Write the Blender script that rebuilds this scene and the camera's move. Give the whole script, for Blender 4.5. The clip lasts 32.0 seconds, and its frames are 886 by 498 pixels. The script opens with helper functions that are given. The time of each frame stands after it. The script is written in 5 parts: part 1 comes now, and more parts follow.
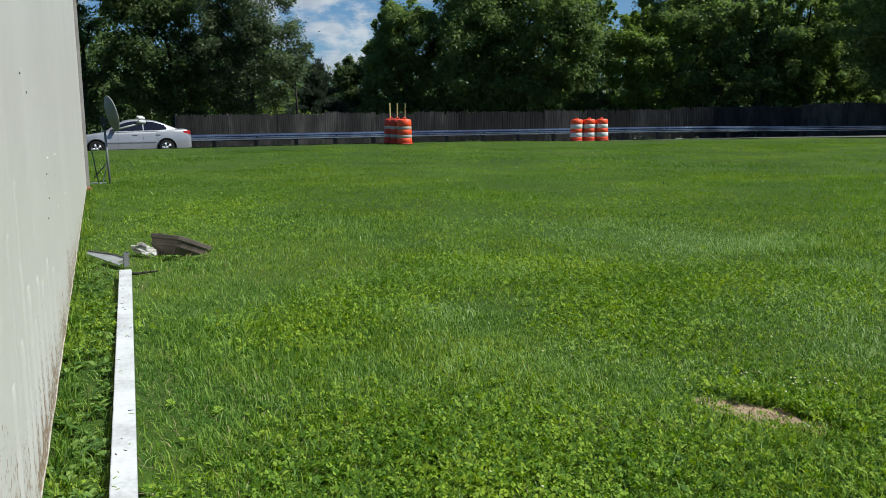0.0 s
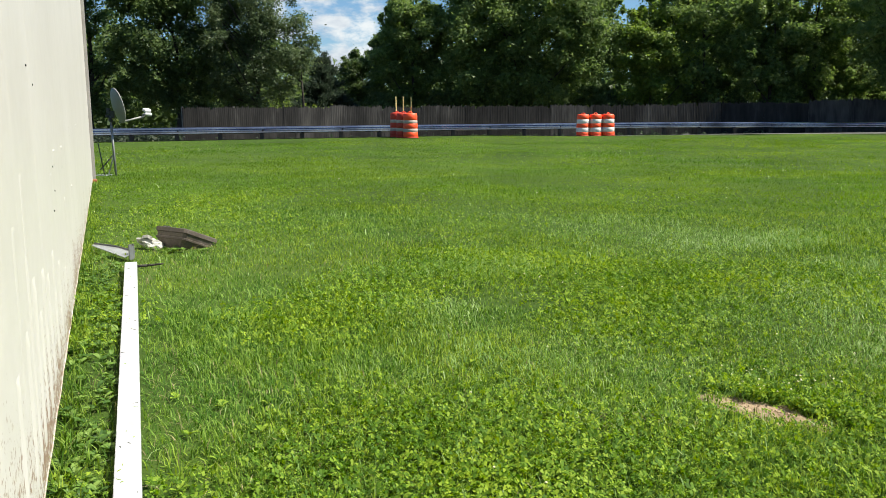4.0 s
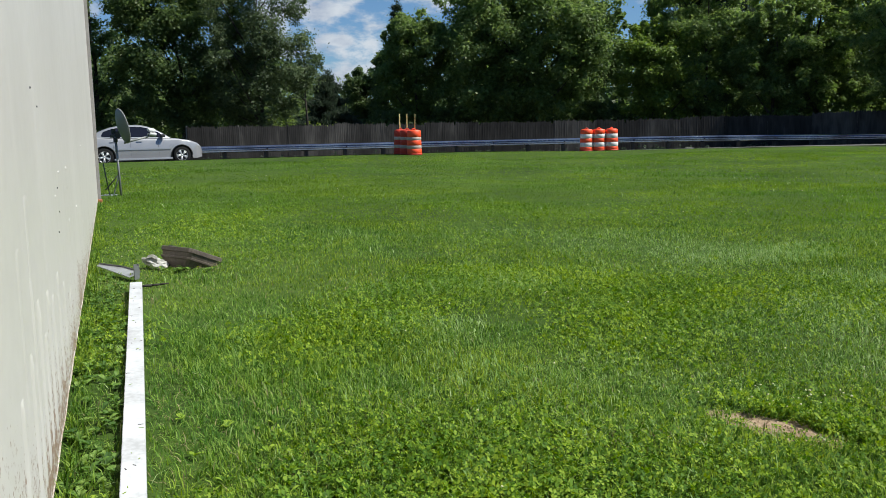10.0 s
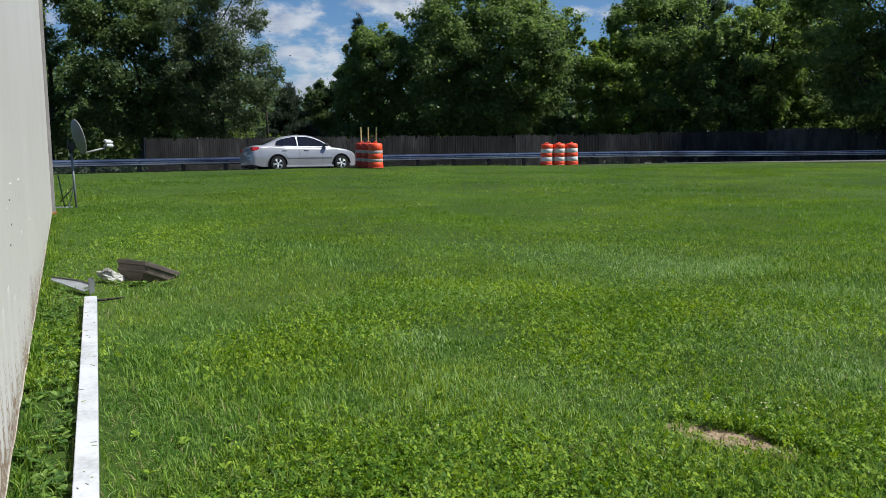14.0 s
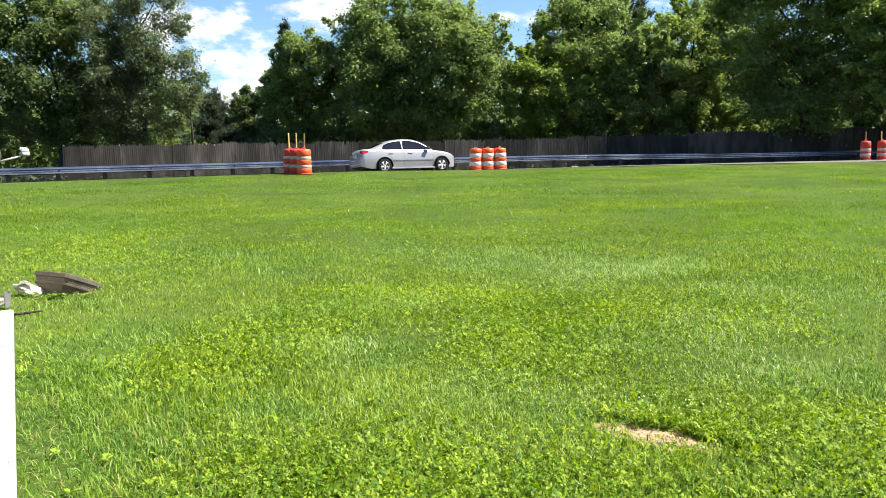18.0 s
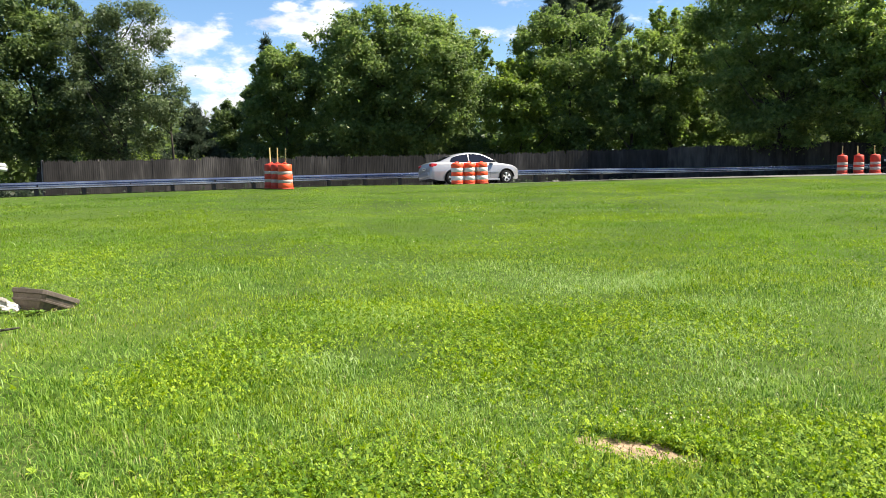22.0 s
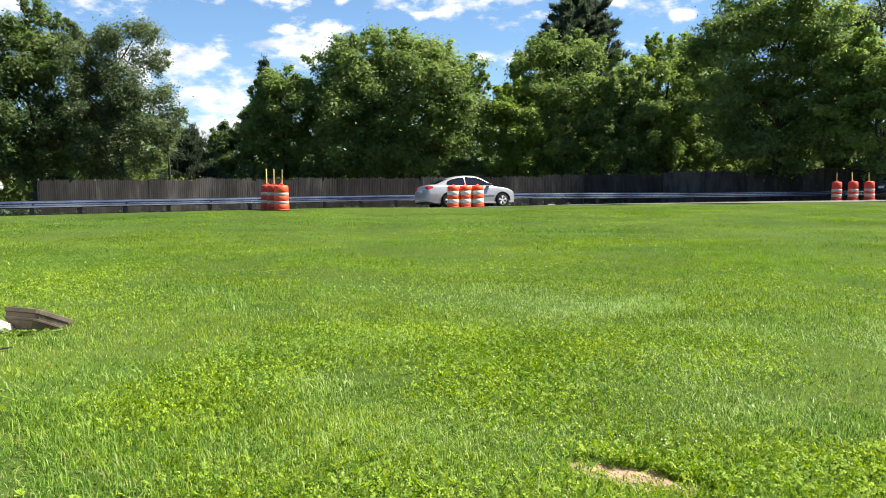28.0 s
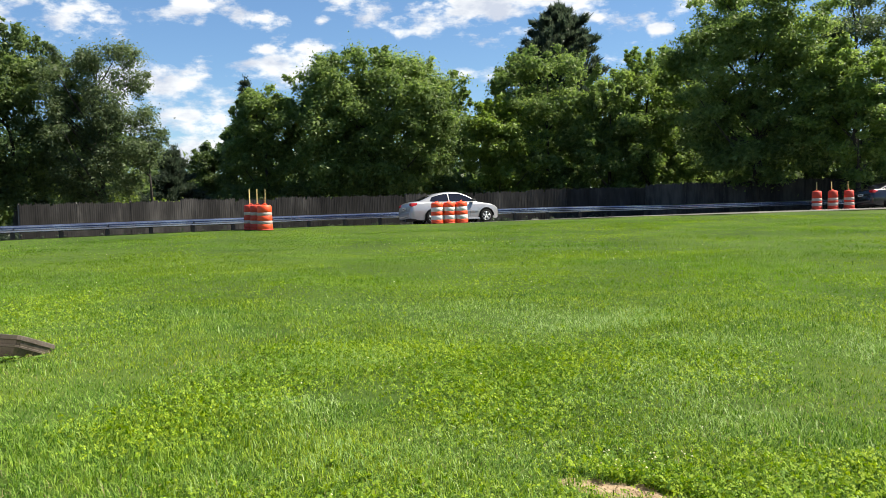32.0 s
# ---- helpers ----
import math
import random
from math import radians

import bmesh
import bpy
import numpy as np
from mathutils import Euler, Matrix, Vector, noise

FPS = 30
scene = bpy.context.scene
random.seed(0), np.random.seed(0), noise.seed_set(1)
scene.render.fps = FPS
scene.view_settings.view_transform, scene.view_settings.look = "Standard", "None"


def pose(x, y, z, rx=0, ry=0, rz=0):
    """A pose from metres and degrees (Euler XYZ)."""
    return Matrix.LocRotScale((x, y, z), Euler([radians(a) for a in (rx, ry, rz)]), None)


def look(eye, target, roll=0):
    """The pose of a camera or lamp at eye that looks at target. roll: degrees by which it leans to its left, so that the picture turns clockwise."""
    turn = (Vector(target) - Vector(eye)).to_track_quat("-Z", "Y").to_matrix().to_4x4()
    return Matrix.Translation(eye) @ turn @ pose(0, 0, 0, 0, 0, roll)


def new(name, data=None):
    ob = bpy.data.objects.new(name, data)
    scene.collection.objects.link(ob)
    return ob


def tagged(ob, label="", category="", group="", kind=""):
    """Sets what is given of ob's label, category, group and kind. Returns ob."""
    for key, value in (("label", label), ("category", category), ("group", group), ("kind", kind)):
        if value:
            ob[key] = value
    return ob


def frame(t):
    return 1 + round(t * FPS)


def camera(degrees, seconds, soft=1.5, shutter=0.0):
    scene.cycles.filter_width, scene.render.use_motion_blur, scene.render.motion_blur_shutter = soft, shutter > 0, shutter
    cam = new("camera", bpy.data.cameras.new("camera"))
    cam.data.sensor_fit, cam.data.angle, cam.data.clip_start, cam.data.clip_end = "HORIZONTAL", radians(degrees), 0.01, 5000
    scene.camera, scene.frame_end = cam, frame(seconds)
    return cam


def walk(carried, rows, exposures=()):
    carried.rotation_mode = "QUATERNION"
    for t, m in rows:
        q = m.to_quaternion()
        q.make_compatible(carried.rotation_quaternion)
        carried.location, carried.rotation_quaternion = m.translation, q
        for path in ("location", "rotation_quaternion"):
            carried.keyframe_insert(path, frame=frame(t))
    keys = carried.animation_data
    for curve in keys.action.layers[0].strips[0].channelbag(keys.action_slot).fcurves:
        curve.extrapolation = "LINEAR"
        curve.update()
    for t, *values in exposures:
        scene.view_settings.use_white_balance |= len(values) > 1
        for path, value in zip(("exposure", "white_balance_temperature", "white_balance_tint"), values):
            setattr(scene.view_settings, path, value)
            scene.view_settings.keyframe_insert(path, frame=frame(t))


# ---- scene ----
cam = camera(54.55, 32.0, soft=0.9)
# seconds, place in metres, turn in degrees
PATH = [
    (0.0, -0.019, -0.040, 1.531, 81.71, 0.84, 7.99),
    (0.5, -0.019, -0.039, 1.531, 81.73, 0.80, 8.11),
    (1.0, -0.020, -0.038, 1.531, 81.68, 0.53, 8.26),
    (1.5, -0.020, -0.037, 1.532, 81.58, 0.43, 8.28),
    (2.0, -0.020, -0.036, 1.532, 81.73, 0.49, 8.19),
    (2.5, -0.020, -0.035, 1.533, 81.83, 0.53, 8.17),
    (3.0, -0.020, -0.034, 1.534, 81.75, 0.55, 8.19),
    (3.5, -0.020, -0.033, 1.534, 81.57, 0.43, 8.34),
    (5.5, -0.022, -0.026, 1.536, 80.76, 0.92, 8.54),
    (6.0, -0.021, -0.024, 1.536, 81.01, 1.08, 7.92),
    (6.5, -0.021, -0.023, 1.538, 81.55, 1.18, 7.45),
    (7.0, -0.021, -0.021, 1.539, 82.38, 1.26, 7.33),
    (7.5, -0.021, -0.020, 1.540, 82.50, 1.45, 7.88),
    (8.0, -0.021, -0.018, 1.540, 82.46, 1.48, 8.50),
    (8.5, -0.022, -0.017, 1.540, 82.54, 1.27, 8.70),
    (9.0, -0.023, -0.017, 1.539, 82.44, 1.04, 8.93),
    (9.5, -0.023, -0.016, 1.539, 82.30, 1.09, 8.85),
    (10.0, -0.024, -0.016, 1.538, 82.40, 1.14, 8.62),
    (10.5, -0.023, -0.015, 1.539, 82.47, 1.18, 8.40),
    (11.0, -0.023, -0.014, 1.539, 82.52, 0.95, 8.19),
    (11.5, -0.023, -0.014, 1.539, 82.50, 0.74, 8.11),
    (12.0, -0.023, -0.013, 1.539, 82.58, 0.76, 7.99),
    (12.5, -0.022, -0.013, 1.539, 82.67, 0.76, 7.72),
    (13.0, -0.021, -0.012, 1.540, 82.64, 0.61, 7.15),
    (13.5, -0.021, -0.012, 1.541, 82.81, 0.56, 6.69),
    (14.0, -0.020, -0.010, 1.542, 83.25, 0.72, 6.08),
    (14.5, -0.018, -0.009, 1.543, 83.69, 0.99, 4.85),
    (16.5, -0.011, -0.008, 1.545, 83.57, 0.95, 2.76),
    (17.0, -0.009, -0.008, 1.545, 83.27, 0.97, 2.22),
    (17.5, -0.008, -0.007, 1.545, 83.25, 1.07, 1.80),
    (18.0, -0.006, -0.007, 1.545, 83.51, 1.15, 1.42),
    (18.5, -0.005, -0.007, 1.545, 83.63, 1.17, 1.14),
    (19.0, -0.003, -0.007, 1.546, 83.64, 1.19, 0.74),
    (19.5, -0.002, -0.007, 1.546, 83.84, 1.03, 0.56),
    (20.0, -0.001, -0.007, 1.546, 83.96, 0.93, 0.46),
    (20.5, -0.001, -0.007, 1.547, 84.09, 1.12, 0.40),
    (21.0, -0.001, -0.007, 1.547, 84.30, 1.30, 0.22),
    (21.5, -0.001, -0.007, 1.547, 84.41, 1.31, 0.14),
    (22.0, -0.001, -0.007, 1.548, 84.44, 1.24, 0.20),
    (22.5, -0.001, -0.006, 1.548, 84.42, 1.09, 0.28),
    (23.0, -0.001, -0.006, 1.548, 84.57, 1.09, 0.27),
    (23.5, -0.001, -0.005, 1.548, 84.86, 1.06, 0.21),
    (24.0, -0.001, -0.005, 1.548, 85.08, 1.00, 0.18),
    (24.5, -0.001, -0.004, 1.549, 85.25, 0.93, 0.12),
    (25.0, -0.001, -0.004, 1.548, 85.37, 0.82, 0.18),
    (25.5, -0.001, -0.003, 1.549, 85.42, 0.77, 0.16),
    (27.5, -0.000, -0.001, 1.550, 85.94, 0.71, -0.10),
    (28.0, 0.000, 0.000, 1.550, 85.94, 0.69, -0.05),
    (28.5, 0.000, 0.001, 1.550, 85.94, 0.78, -0.15),
    (29.0, 0.001, 0.001, 1.551, 85.97, 0.95, -0.54),
    (29.5, 0.001, 0.002, 1.551, 85.99, 1.02, -1.04),
    (30.0, 0.001, 0.003, 1.552, 86.04, 0.68, -1.33),
    (30.5, 0.000, 0.004, 1.553, 86.09, 0.69, -1.13),
    (31.0, 0.001, 0.005, 1.554, 86.27, 1.33, -0.84),
    (31.5, 0.001, 0.006, 1.555, 86.74, 1.68, -1.00),
    (32.0, 0.001, 0.006, 1.556, 87.01, 1.78, -1.14),
]
walk(cam, [(t, pose(x, y, z, a, b, c)) for t, x, y, z, a, b, c in PATH],
     exposures=[(0.0, 0.42, 5950, 4), (0.5, 0.42, 5950, 4), (1.1, 0.94, 6400, 5), (3.5, 1.0, 6500, 5), (5.5, 0.9, 6400, 5), (7.0, 0.62, 6100, 5),
                (9.0, 0.6, 6100, 6), (13.0, 0.42, 5900, 8), (14.5, 0.5, 5950, 9), (16.5, 1.36, 6550, 9), (17.5, 1.64, 6750, 10), (20.0, 1.68, 6800, 10), (21.2, 1.57, 6800, 10),
                (25.5, 1.52, 6800, 9), (28.0, 1.52, 6800, 9), (31.0, 1.48, 6800, 9), (32.0, 1.27, 6750, 8)])

# ---- light ----
SUN_AZ, SUN_EL = radians(86), radians(54)      # azimuth from +y towards +x
world = bpy.data.worlds.new("world")
scene.world = world
world.use_nodes = True


def node(tree, kind, x=0, y=0, **values):
    n = tree.nodes.new(kind)
    n.location = (x, y)
    for key, value in values.items():
        n.inputs[key.replace("_", " ")].default_value = value
    return n


def maths(t, op, a, b=None, c=None):
    n = t.nodes.new("ShaderNodeMath")
    n.operation = op
    for i, v in enumerate((a, b, c)):
        if v is None:
            continue
        if isinstance(v, (int, float)):
            n.inputs[i].default_value = v
        else:
            t.links.new(v, n.inputs[i])
    return n.outputs[0]


# azimuth, elevation, half width, half height in degrees
CLOUDS = [(-27, 13.0, 8.0, 2.6), (-14.8, 13.0, 2.9, 1.0), (-10.2, 12.2, 1.9, 0.8), (-16.0, 8.2, 3.6, 1.5), (-15.4, 6.0, 4.2, 1.5), (-15.0, 4.0, 4.0, 1.2),
          (-10.4, 10.2, 1.2, 0.5), (-7.2, 10.4, 2.2, 0.9), (-9.6, 9.1, 3.0, 1.0), (3.8, 13.0, 8.6, 2.0), (15.5, 13.2, 2.2, 0.8), (18.6, 12.6, 2.6, 1.0),
          (3.4, 8.6, 2.4, 0.6), (12.2, 9.0, 1.6, 0.7), (15.6, 10.6, 0.7, 0.3), (-6.5, 12.0, 0.7, 0.35), (-34, 9.0, 5.0, 2.0), (25, 15.0, 6.0, 2.0),
          (-4, 18.0, 7.0, 1.8), (12, 20.0, 6.0, 2.0), (-20, 21.0, 7.0, 2.2)]


def build_world():
    t = world.node_tree
    t.nodes.clear()
    sky = t.nodes.new("ShaderNodeTexSky")
    sky.sky_type, sky.sun_disc = "NISHITA", False
    sky.sun_elevation, sky.sun_rotation = SUN_EL, SUN_AZ
    sky.air_density, sky.dust_density, sky.ozone_density = 1.0, 0.1, 4.5
    coord = t.nodes.new("ShaderNodeTexCoord")
    sep = t.nodes.new("ShaderNodeSeparateXYZ")
    t.links.new(coord.outputs["Generated"], sep.inputs[0])
    az = maths(t, "MULTIPLY", maths(t, "ARCTAN2", sep.outputs[0], sep.outputs[1]), 57.2958)
    el = maths(t, "MULTIPLY", maths(t, "ARCSINE", sep.outputs[2]), 57.2958)
    comb = t.nodes.new("ShaderNodeCombineXYZ")
    t.links.new(az, comb.inputs[0])
    t.links.new(maths(t, "MULTIPLY", el, 1.9), comb.inputs[1])
    big = node(t, "ShaderNodeTexNoise", Scale=0.22, Detail=9.0, Roughness=0.6)
    shade = node(t, "ShaderNodeTexNoise", Scale=0.32, Detail=5.0, Roughness=0.55)
    wide = node(t, "ShaderNodeTexNoise", Scale=0.045, Detail=5.0, Roughness=0.6)
    for n in (big, shade, wide):
        t.links.new(comb.outputs[0], n.inputs["Vector"])
    best = maths(t, "MULTIPLY_ADD", wide.outputs["Fac"], 6.0, -4.1)      # scattered clouds all over
    for a, e, w, h in CLOUDS:
        dx = maths(t, "MULTIPLY_ADD", az, 1 / w, -a / w)
        dy = maths(t, "MULTIPLY_ADD", el, 1 / h, -e / h)
        d = maths(t, "SQRT", maths(t, "ADD", maths(t, "MULTIPLY", dx, dx), maths(t, "MULTIPLY", dy, dy)))
        best = maths(t, "MAXIMUM", best, maths(t, "SUBTRACT", 0.8, maths(t, "MULTIPLY", d, 0.75)))
    rough = maths(t, "MULTIPLY_ADD", big.outputs["Fac"], 5.0, -2.6)
    dens = t.nodes.new("ShaderNodeMapRange")
    dens.interpolation_type = "SMOOTHSTEP"
    dens.inputs["From Min"].default_value, dens.inputs["From Max"].default_value = -0.15, 0.55
    t.links.new(maths(t, "ADD", best, rough), dens.inputs["Value"])
    grey = t.nodes.new("ShaderNodeValToRGB")
    grey.color_ramp.elements[0].position, grey.color_ramp.elements[1].position = 0.36, 0.58
    grey.color_ramp.elements[0].color, grey.color_ramp.elements[1].color = (4.7, 5.1, 6.1, 1), (7.9, 8.0, 8.2, 1)
    t.links.new(shade.outputs["Fac"], grey.inputs[0])
    mix = t.nodes.new("ShaderNodeMix")
    mix.data_type = "RGBA"
    t.links.new(maths(t, "MULTIPLY", dens.outputs[0], 0.93), mix.inputs["Factor"])
    deep = t.nodes.new("ShaderNodeMix")
    deep.data_type, deep.blend_type = "RGBA", "MULTIPLY"
    deep.inputs["Factor"].default_value, deep.inputs["B"].default_value = 1.0, (0.76, 0.88, 1.0, 1)
    t.links.new(sky.outputs[0], deep.inputs["A"])
    t.links.new(deep.outputs["Result"], mix.inputs["A"])
    t.links.new(grey.outputs[0], mix.inputs["B"])
    back = t.nodes.new("ShaderNodeBackground")
    back.inputs["Strength"].default_value = 0.06
    out = t.nodes.new("ShaderNodeOutputWorld")
    t.links.new(mix.outputs["Result"], back.inputs[0])
    t.links.new(back.outputs[0], out.inputs[0])


build_world()
sun_data = bpy.data.lights.new("sun", "SUN")
sun_data.energy, sun_data.angle, sun_data.color = 5.0, radians(0.55), (1.0, 0.94, 0.83)
sun = new("sun", sun_data)
to_sun = Vector((math.sin(SUN_AZ) * math.cos(SUN_EL), math.cos(SUN_AZ) * math.cos(SUN_EL), math.sin(SUN_EL)))
sun.matrix_world = look((20, 20, 60), Vector((20, 20, 60)) - to_sun)


# ---- materials ----
def material(name, colours, scale=8.0, detail=6.0, rough=0.7, metal=0.0, bump=0.0, bump_scale=None, fine=60.0,
             island=0.0, gloss=0.5, translucent=0.0, coat=0.0, stretch=(1, 1, 1), contrast=(0.3, 0.7), each=0.0,
             other=None, drift=0.6):
    """A surface with two scales of variation between the given colours; other colours take over in soft drifts."""
    m = bpy.data.materials.new(name)
    m.use_nodes = True
    t = m.node_tree
    p = t.nodes["Principled BSDF"]
    coord = t.nodes.new("ShaderNodeTexCoord")
    mp = t.nodes.new("ShaderNodeMapping")
    mp.inputs["Scale"].default_value = stretch
    t.links.new(coord.outputs["Object"], mp.inputs[0])
    n1 = node(t, "ShaderNodeTexNoise", Scale=scale, Detail=detail)
    n2 = node(t, "ShaderNodeTexNoise", Scale=fine, Detail=3.0)
    for n in (n1, n2):
        t.links.new(mp.outputs[0], n.inputs["Vector"])
    mix = t.nodes.new("ShaderNodeMath")
    mix.operation = "MULTIPLY_ADD"
    mix.inputs[1].default_value = 0.35
    t.links.new(n2.outputs["Fac"], mix.inputs[0])
    sc = t.nodes.new("ShaderNodeMath")
    sc.operation = "MULTIPLY"
    sc.inputs[1].default_value = 0.65
    t.links.new(n1.outputs["Fac"], sc.inputs[0])
    t.links.new(sc.outputs[0], mix.inputs[2])
    fac = mix.outputs[0]
    if island or each:
        geo = t.nodes.new("ShaderNodeNewGeometry" if island else "ShaderNodeObjectInfo")
        island, source = (island, "Random Per Island") if island else (each, "Random")
        im = t.nodes.new("ShaderNodeMapRange")
        im.inputs["To Min"].default_value, im.inputs["To Max"].default_value = -island, island
        t.links.new(geo.outputs[source], im.inputs["Value"])
        ad = t.nodes.new("ShaderNodeMath")
        t.links.new(fac, ad.inputs[0])
        t.links.new(im.outputs[0], ad.inputs[1])
        fac = ad.outputs[0]
    ramp = t.nodes.new("ShaderNodeValToRGB")
    els = ramp.color_ramp.elements
    lo, hi = contrast
    for i, c in enumerate(colours):
        pos = lo + (hi - lo) * i / max(1, len(colours) - 1)
        el = els[i] if i < 2 else els.new(pos)
        el.position = pos
        el.color = (*c, 1)
    t.links.new(fac, ramp.inputs[0])
    tone = ramp.outputs[0]
    if other:
        second = t.nodes.new("ShaderNodeValToRGB")
        for i, c in enumerate(other):
            pos = lo + (hi - lo) * i / max(1, len(other) - 1)
            el = second.color_ramp.elements[i] if i < 2 else second.color_ramp.elements.new(pos)
            el.position = pos
            el.color = (*c, 1)
        t.links.new(fac, second.inputs[0])
        wide = node(t, "ShaderNodeTexNoise", Scale=drift, Detail=4.0, Roughness=0.6)
        t.links.new(coord.outputs["Object"], wide.inputs["Vector"])
        share = t.nodes.new("ShaderNodeMapRange")
        share.interpolation_type = "SMOOTHSTEP"
        share.inputs["From Min"].default_value, share.inputs["From Max"].default_value = 0.42, 0.60
        t.links.new(wide.outputs["Fac"], share.inputs["Value"])
        both = t.nodes.new("ShaderNodeMix")
        both.data_type = "RGBA"
        t.links.new(share.outputs[0], both.inputs["Factor"])
        t.links.new(tone, both.inputs["A"])
        t.links.new(second.outputs[0], both.inputs["B"])
        tone = both.outputs["Result"]
    t.links.new(tone, p.inputs["Base Color"])
    p.inputs["Roughness"].default_value = rough
    p.inputs["Metallic"].default_value = metal
    p.inputs["Specular IOR Level"].default_value = gloss
    p.inputs["Coat Weight"].default_value = coat
    if bump:
        b = node(t, "ShaderNodeBump", Strength=bump, Distance=0.02)
        nb = node(t, "ShaderNodeTexNoise", Scale=bump_scale or fine, Detail=5.0)
        t.links.new(mp.outputs[0], nb.inputs["Vector"])
        t.links.new(nb.outputs["Fac"], b.inputs["Height"])
        t.links.new(b.outputs[0], p.inputs["Normal"])
    if translucent:
        tr = t.nodes.new("ShaderNodeBsdfTranslucent")
        ms = t.nodes.new("ShaderNodeMixShader")
        ms.inputs[0].default_value = translucent
        hue = node(t, "ShaderNodeHueSaturation", Saturation=1.15, Value=1.5)
        t.links.new(tone, hue.inputs["Color"])
        t.links.new(hue.outputs[0], tr.inputs["Color"])
        t.links.new(p.outputs[0], ms.inputs[1])
        t.links.new(tr.outputs[0], ms.inputs[2])
        t.links.new(ms.outputs[0], t.nodes["Material Output"].inputs["Surface"])
    return m


GROUND = material("lawn_soil", [(0.026, 0.046, 0.010), (0.045, 0.078, 0.013), (0.075, 0.115, 0.02)], scale=0.35, fine=7.0, rough=0.95,
                  bump=0.6, bump_scale=30, gloss=0.1)
BLADE = material("grass_blade", [(0.059, 0.119, 0.008), (0.134, 0.220, 0.013), (0.258, 0.340, 0.036)], scale=1.3, fine=8.0, rough=0.6,
                 island=0.31, translucent=0.32, gloss=0.17, contrast=(0.38, 0.62),
                 other=[(0.044, 0.108, 0.012), (0.094, 0.19, 0.023), (0.20, 0.305, 0.06)], drift=0.6)
BLADE_FAR = material("grass_blade_far", [(0.10, 0.17, 0.017), (0.152, 0.232, 0.024), (0.215, 0.298, 0.043)], scale=0.5, fine=3.0, rough=0.7,
                     island=0.05, translucent=0.4, gloss=0.2, contrast=(0.38, 0.62),
                     other=[(0.070, 0.140, 0.014), (0.106, 0.193, 0.024), (0.158, 0.252, 0.044)], drift=0.26)
CLOVER = material("clover_leaf", [(0.052, 0.114, 0.008), (0.127, 0.214, 0.013), (0.25, 0.336, 0.028)], scale=0.6, fine=3.0, rough=0.62,
                  island=0.22, translucent=0.31, gloss=0.14, contrast=(0.34, 0.66),
                  other=[(0.055, 0.117, 0.011), (0.12, 0.211, 0.018), (0.235, 0.328, 0.042)], drift=0.9)
WEED = material("dark_weed", [(0.038, 0.088, 0.014), (0.09, 0.168, 0.026), (0.175, 0.265, 0.052)], scale=3, fine=20, rough=0.55, island=0.2, translucent=0.25, gloss=0.3)
ASPHALT = material("asphalt", [(0.10, 0.10, 0.10), (0.16, 0.155, 0.15)], scale=0.5, fine=90, rough=0.9, bump=0.3)
LITTER = material("shaded_litter", [(0.018, 0.02, 0.010), (0.045, 0.045, 0.022), (0.07, 0.06, 0.035)], scale=1.5, fine=20, rough=0.95, bump=0.6)
GRAVEL = material("gravel", [(0.085, 0.08, 0.072), (0.155, 0.145, 0.13)], scale=6, fine=60, rough=0.95, bump=0.5)
RAIL = material("galvanised_steel", [(0.12, 0.13, 0.18), (0.30, 0.32, 0.40), (0.55, 0.57, 0.62)], scale=0.7, fine=18, rough=0.22, metal=0.92, bump=0.03, contrast=(0.34, 0.68))
RAIL_POST = material("dark_wood_post", [(0.022, 0.02, 0.018), (0.055, 0.048, 0.042)], scale=4, fine=40, rough=0.9)
POST = material("weathered_post", [(0.10, 0.09, 0.08), (0.22, 0.2, 0.18)], scale=4, fine=40, rough=0.85)
PICKET = material("weathered_cedar", [(0.014, 0.013, 0.0125), (0.034, 0.0315, 0.0295), (0.086, 0.079, 0.072)], scale=1.1, fine=6, rough=0.95, gloss=0.2,
                  each=0.13, bump=0.3, stretch=(1, 1, 0.22), contrast=(0.32, 0.72))
BARK = material("bark", [(0.022, 0.018, 0.013), (0.06, 0.05, 0.038)], scale=5, fine=25, rough=0.95, bump=0.8, stretch=(1, 1, 0.3))
ORANGE = material("orange_plastic", [(0.84, 0.07, 0.016), (0.93, 0.095, 0.024)], scale=3, fine=30, rough=0.5)
# darker orange: faded shoulder drums, and shade on the bend's rear two
DULL_ORANGE = material("faded_shaded_orange", [(0.40, 0.03, 0.013), (0.55, 0.042, 0.018)], scale=4, fine=25, rough=0.65)
DULL_TAPE = material("dirty_tape", [(0.34, 0.27, 0.23), (0.5, 0.43, 0.38)], scale=6, fine=40, rough=0.6)
WHITE_TAPE = material("reflective_tape", [(0.6, 0.56, 0.53), (0.78, 0.75, 0.71)], scale=5, fine=40, rough=0.35)
YELLOW = material("yellow_lath", [(0.45, 0.34, 0.12), (0.6, 0.47, 0.2)], scale=5, fine=40, rough=0.7)
RUBBER = material("black_rubber", [(0.008, 0.008, 0.008), (0.016, 0.016, 0.016)], scale=9, fine=60, rough=0.95, gloss=0.2)
SIDING = material("cream_siding", [(0.53, 0.496, 0.459), (0.61, 0.573, 0.537)], scale=0.7, fine=9, rough=0.42, bump=0.05, bump_scale=3)
STAINED = material("stained_siding", [(0.53, 0.496, 0.459), (0.61, 0.573, 0.537)], scale=0.7, fine=9, rough=0.42, bump=0.05, bump_scale=3)


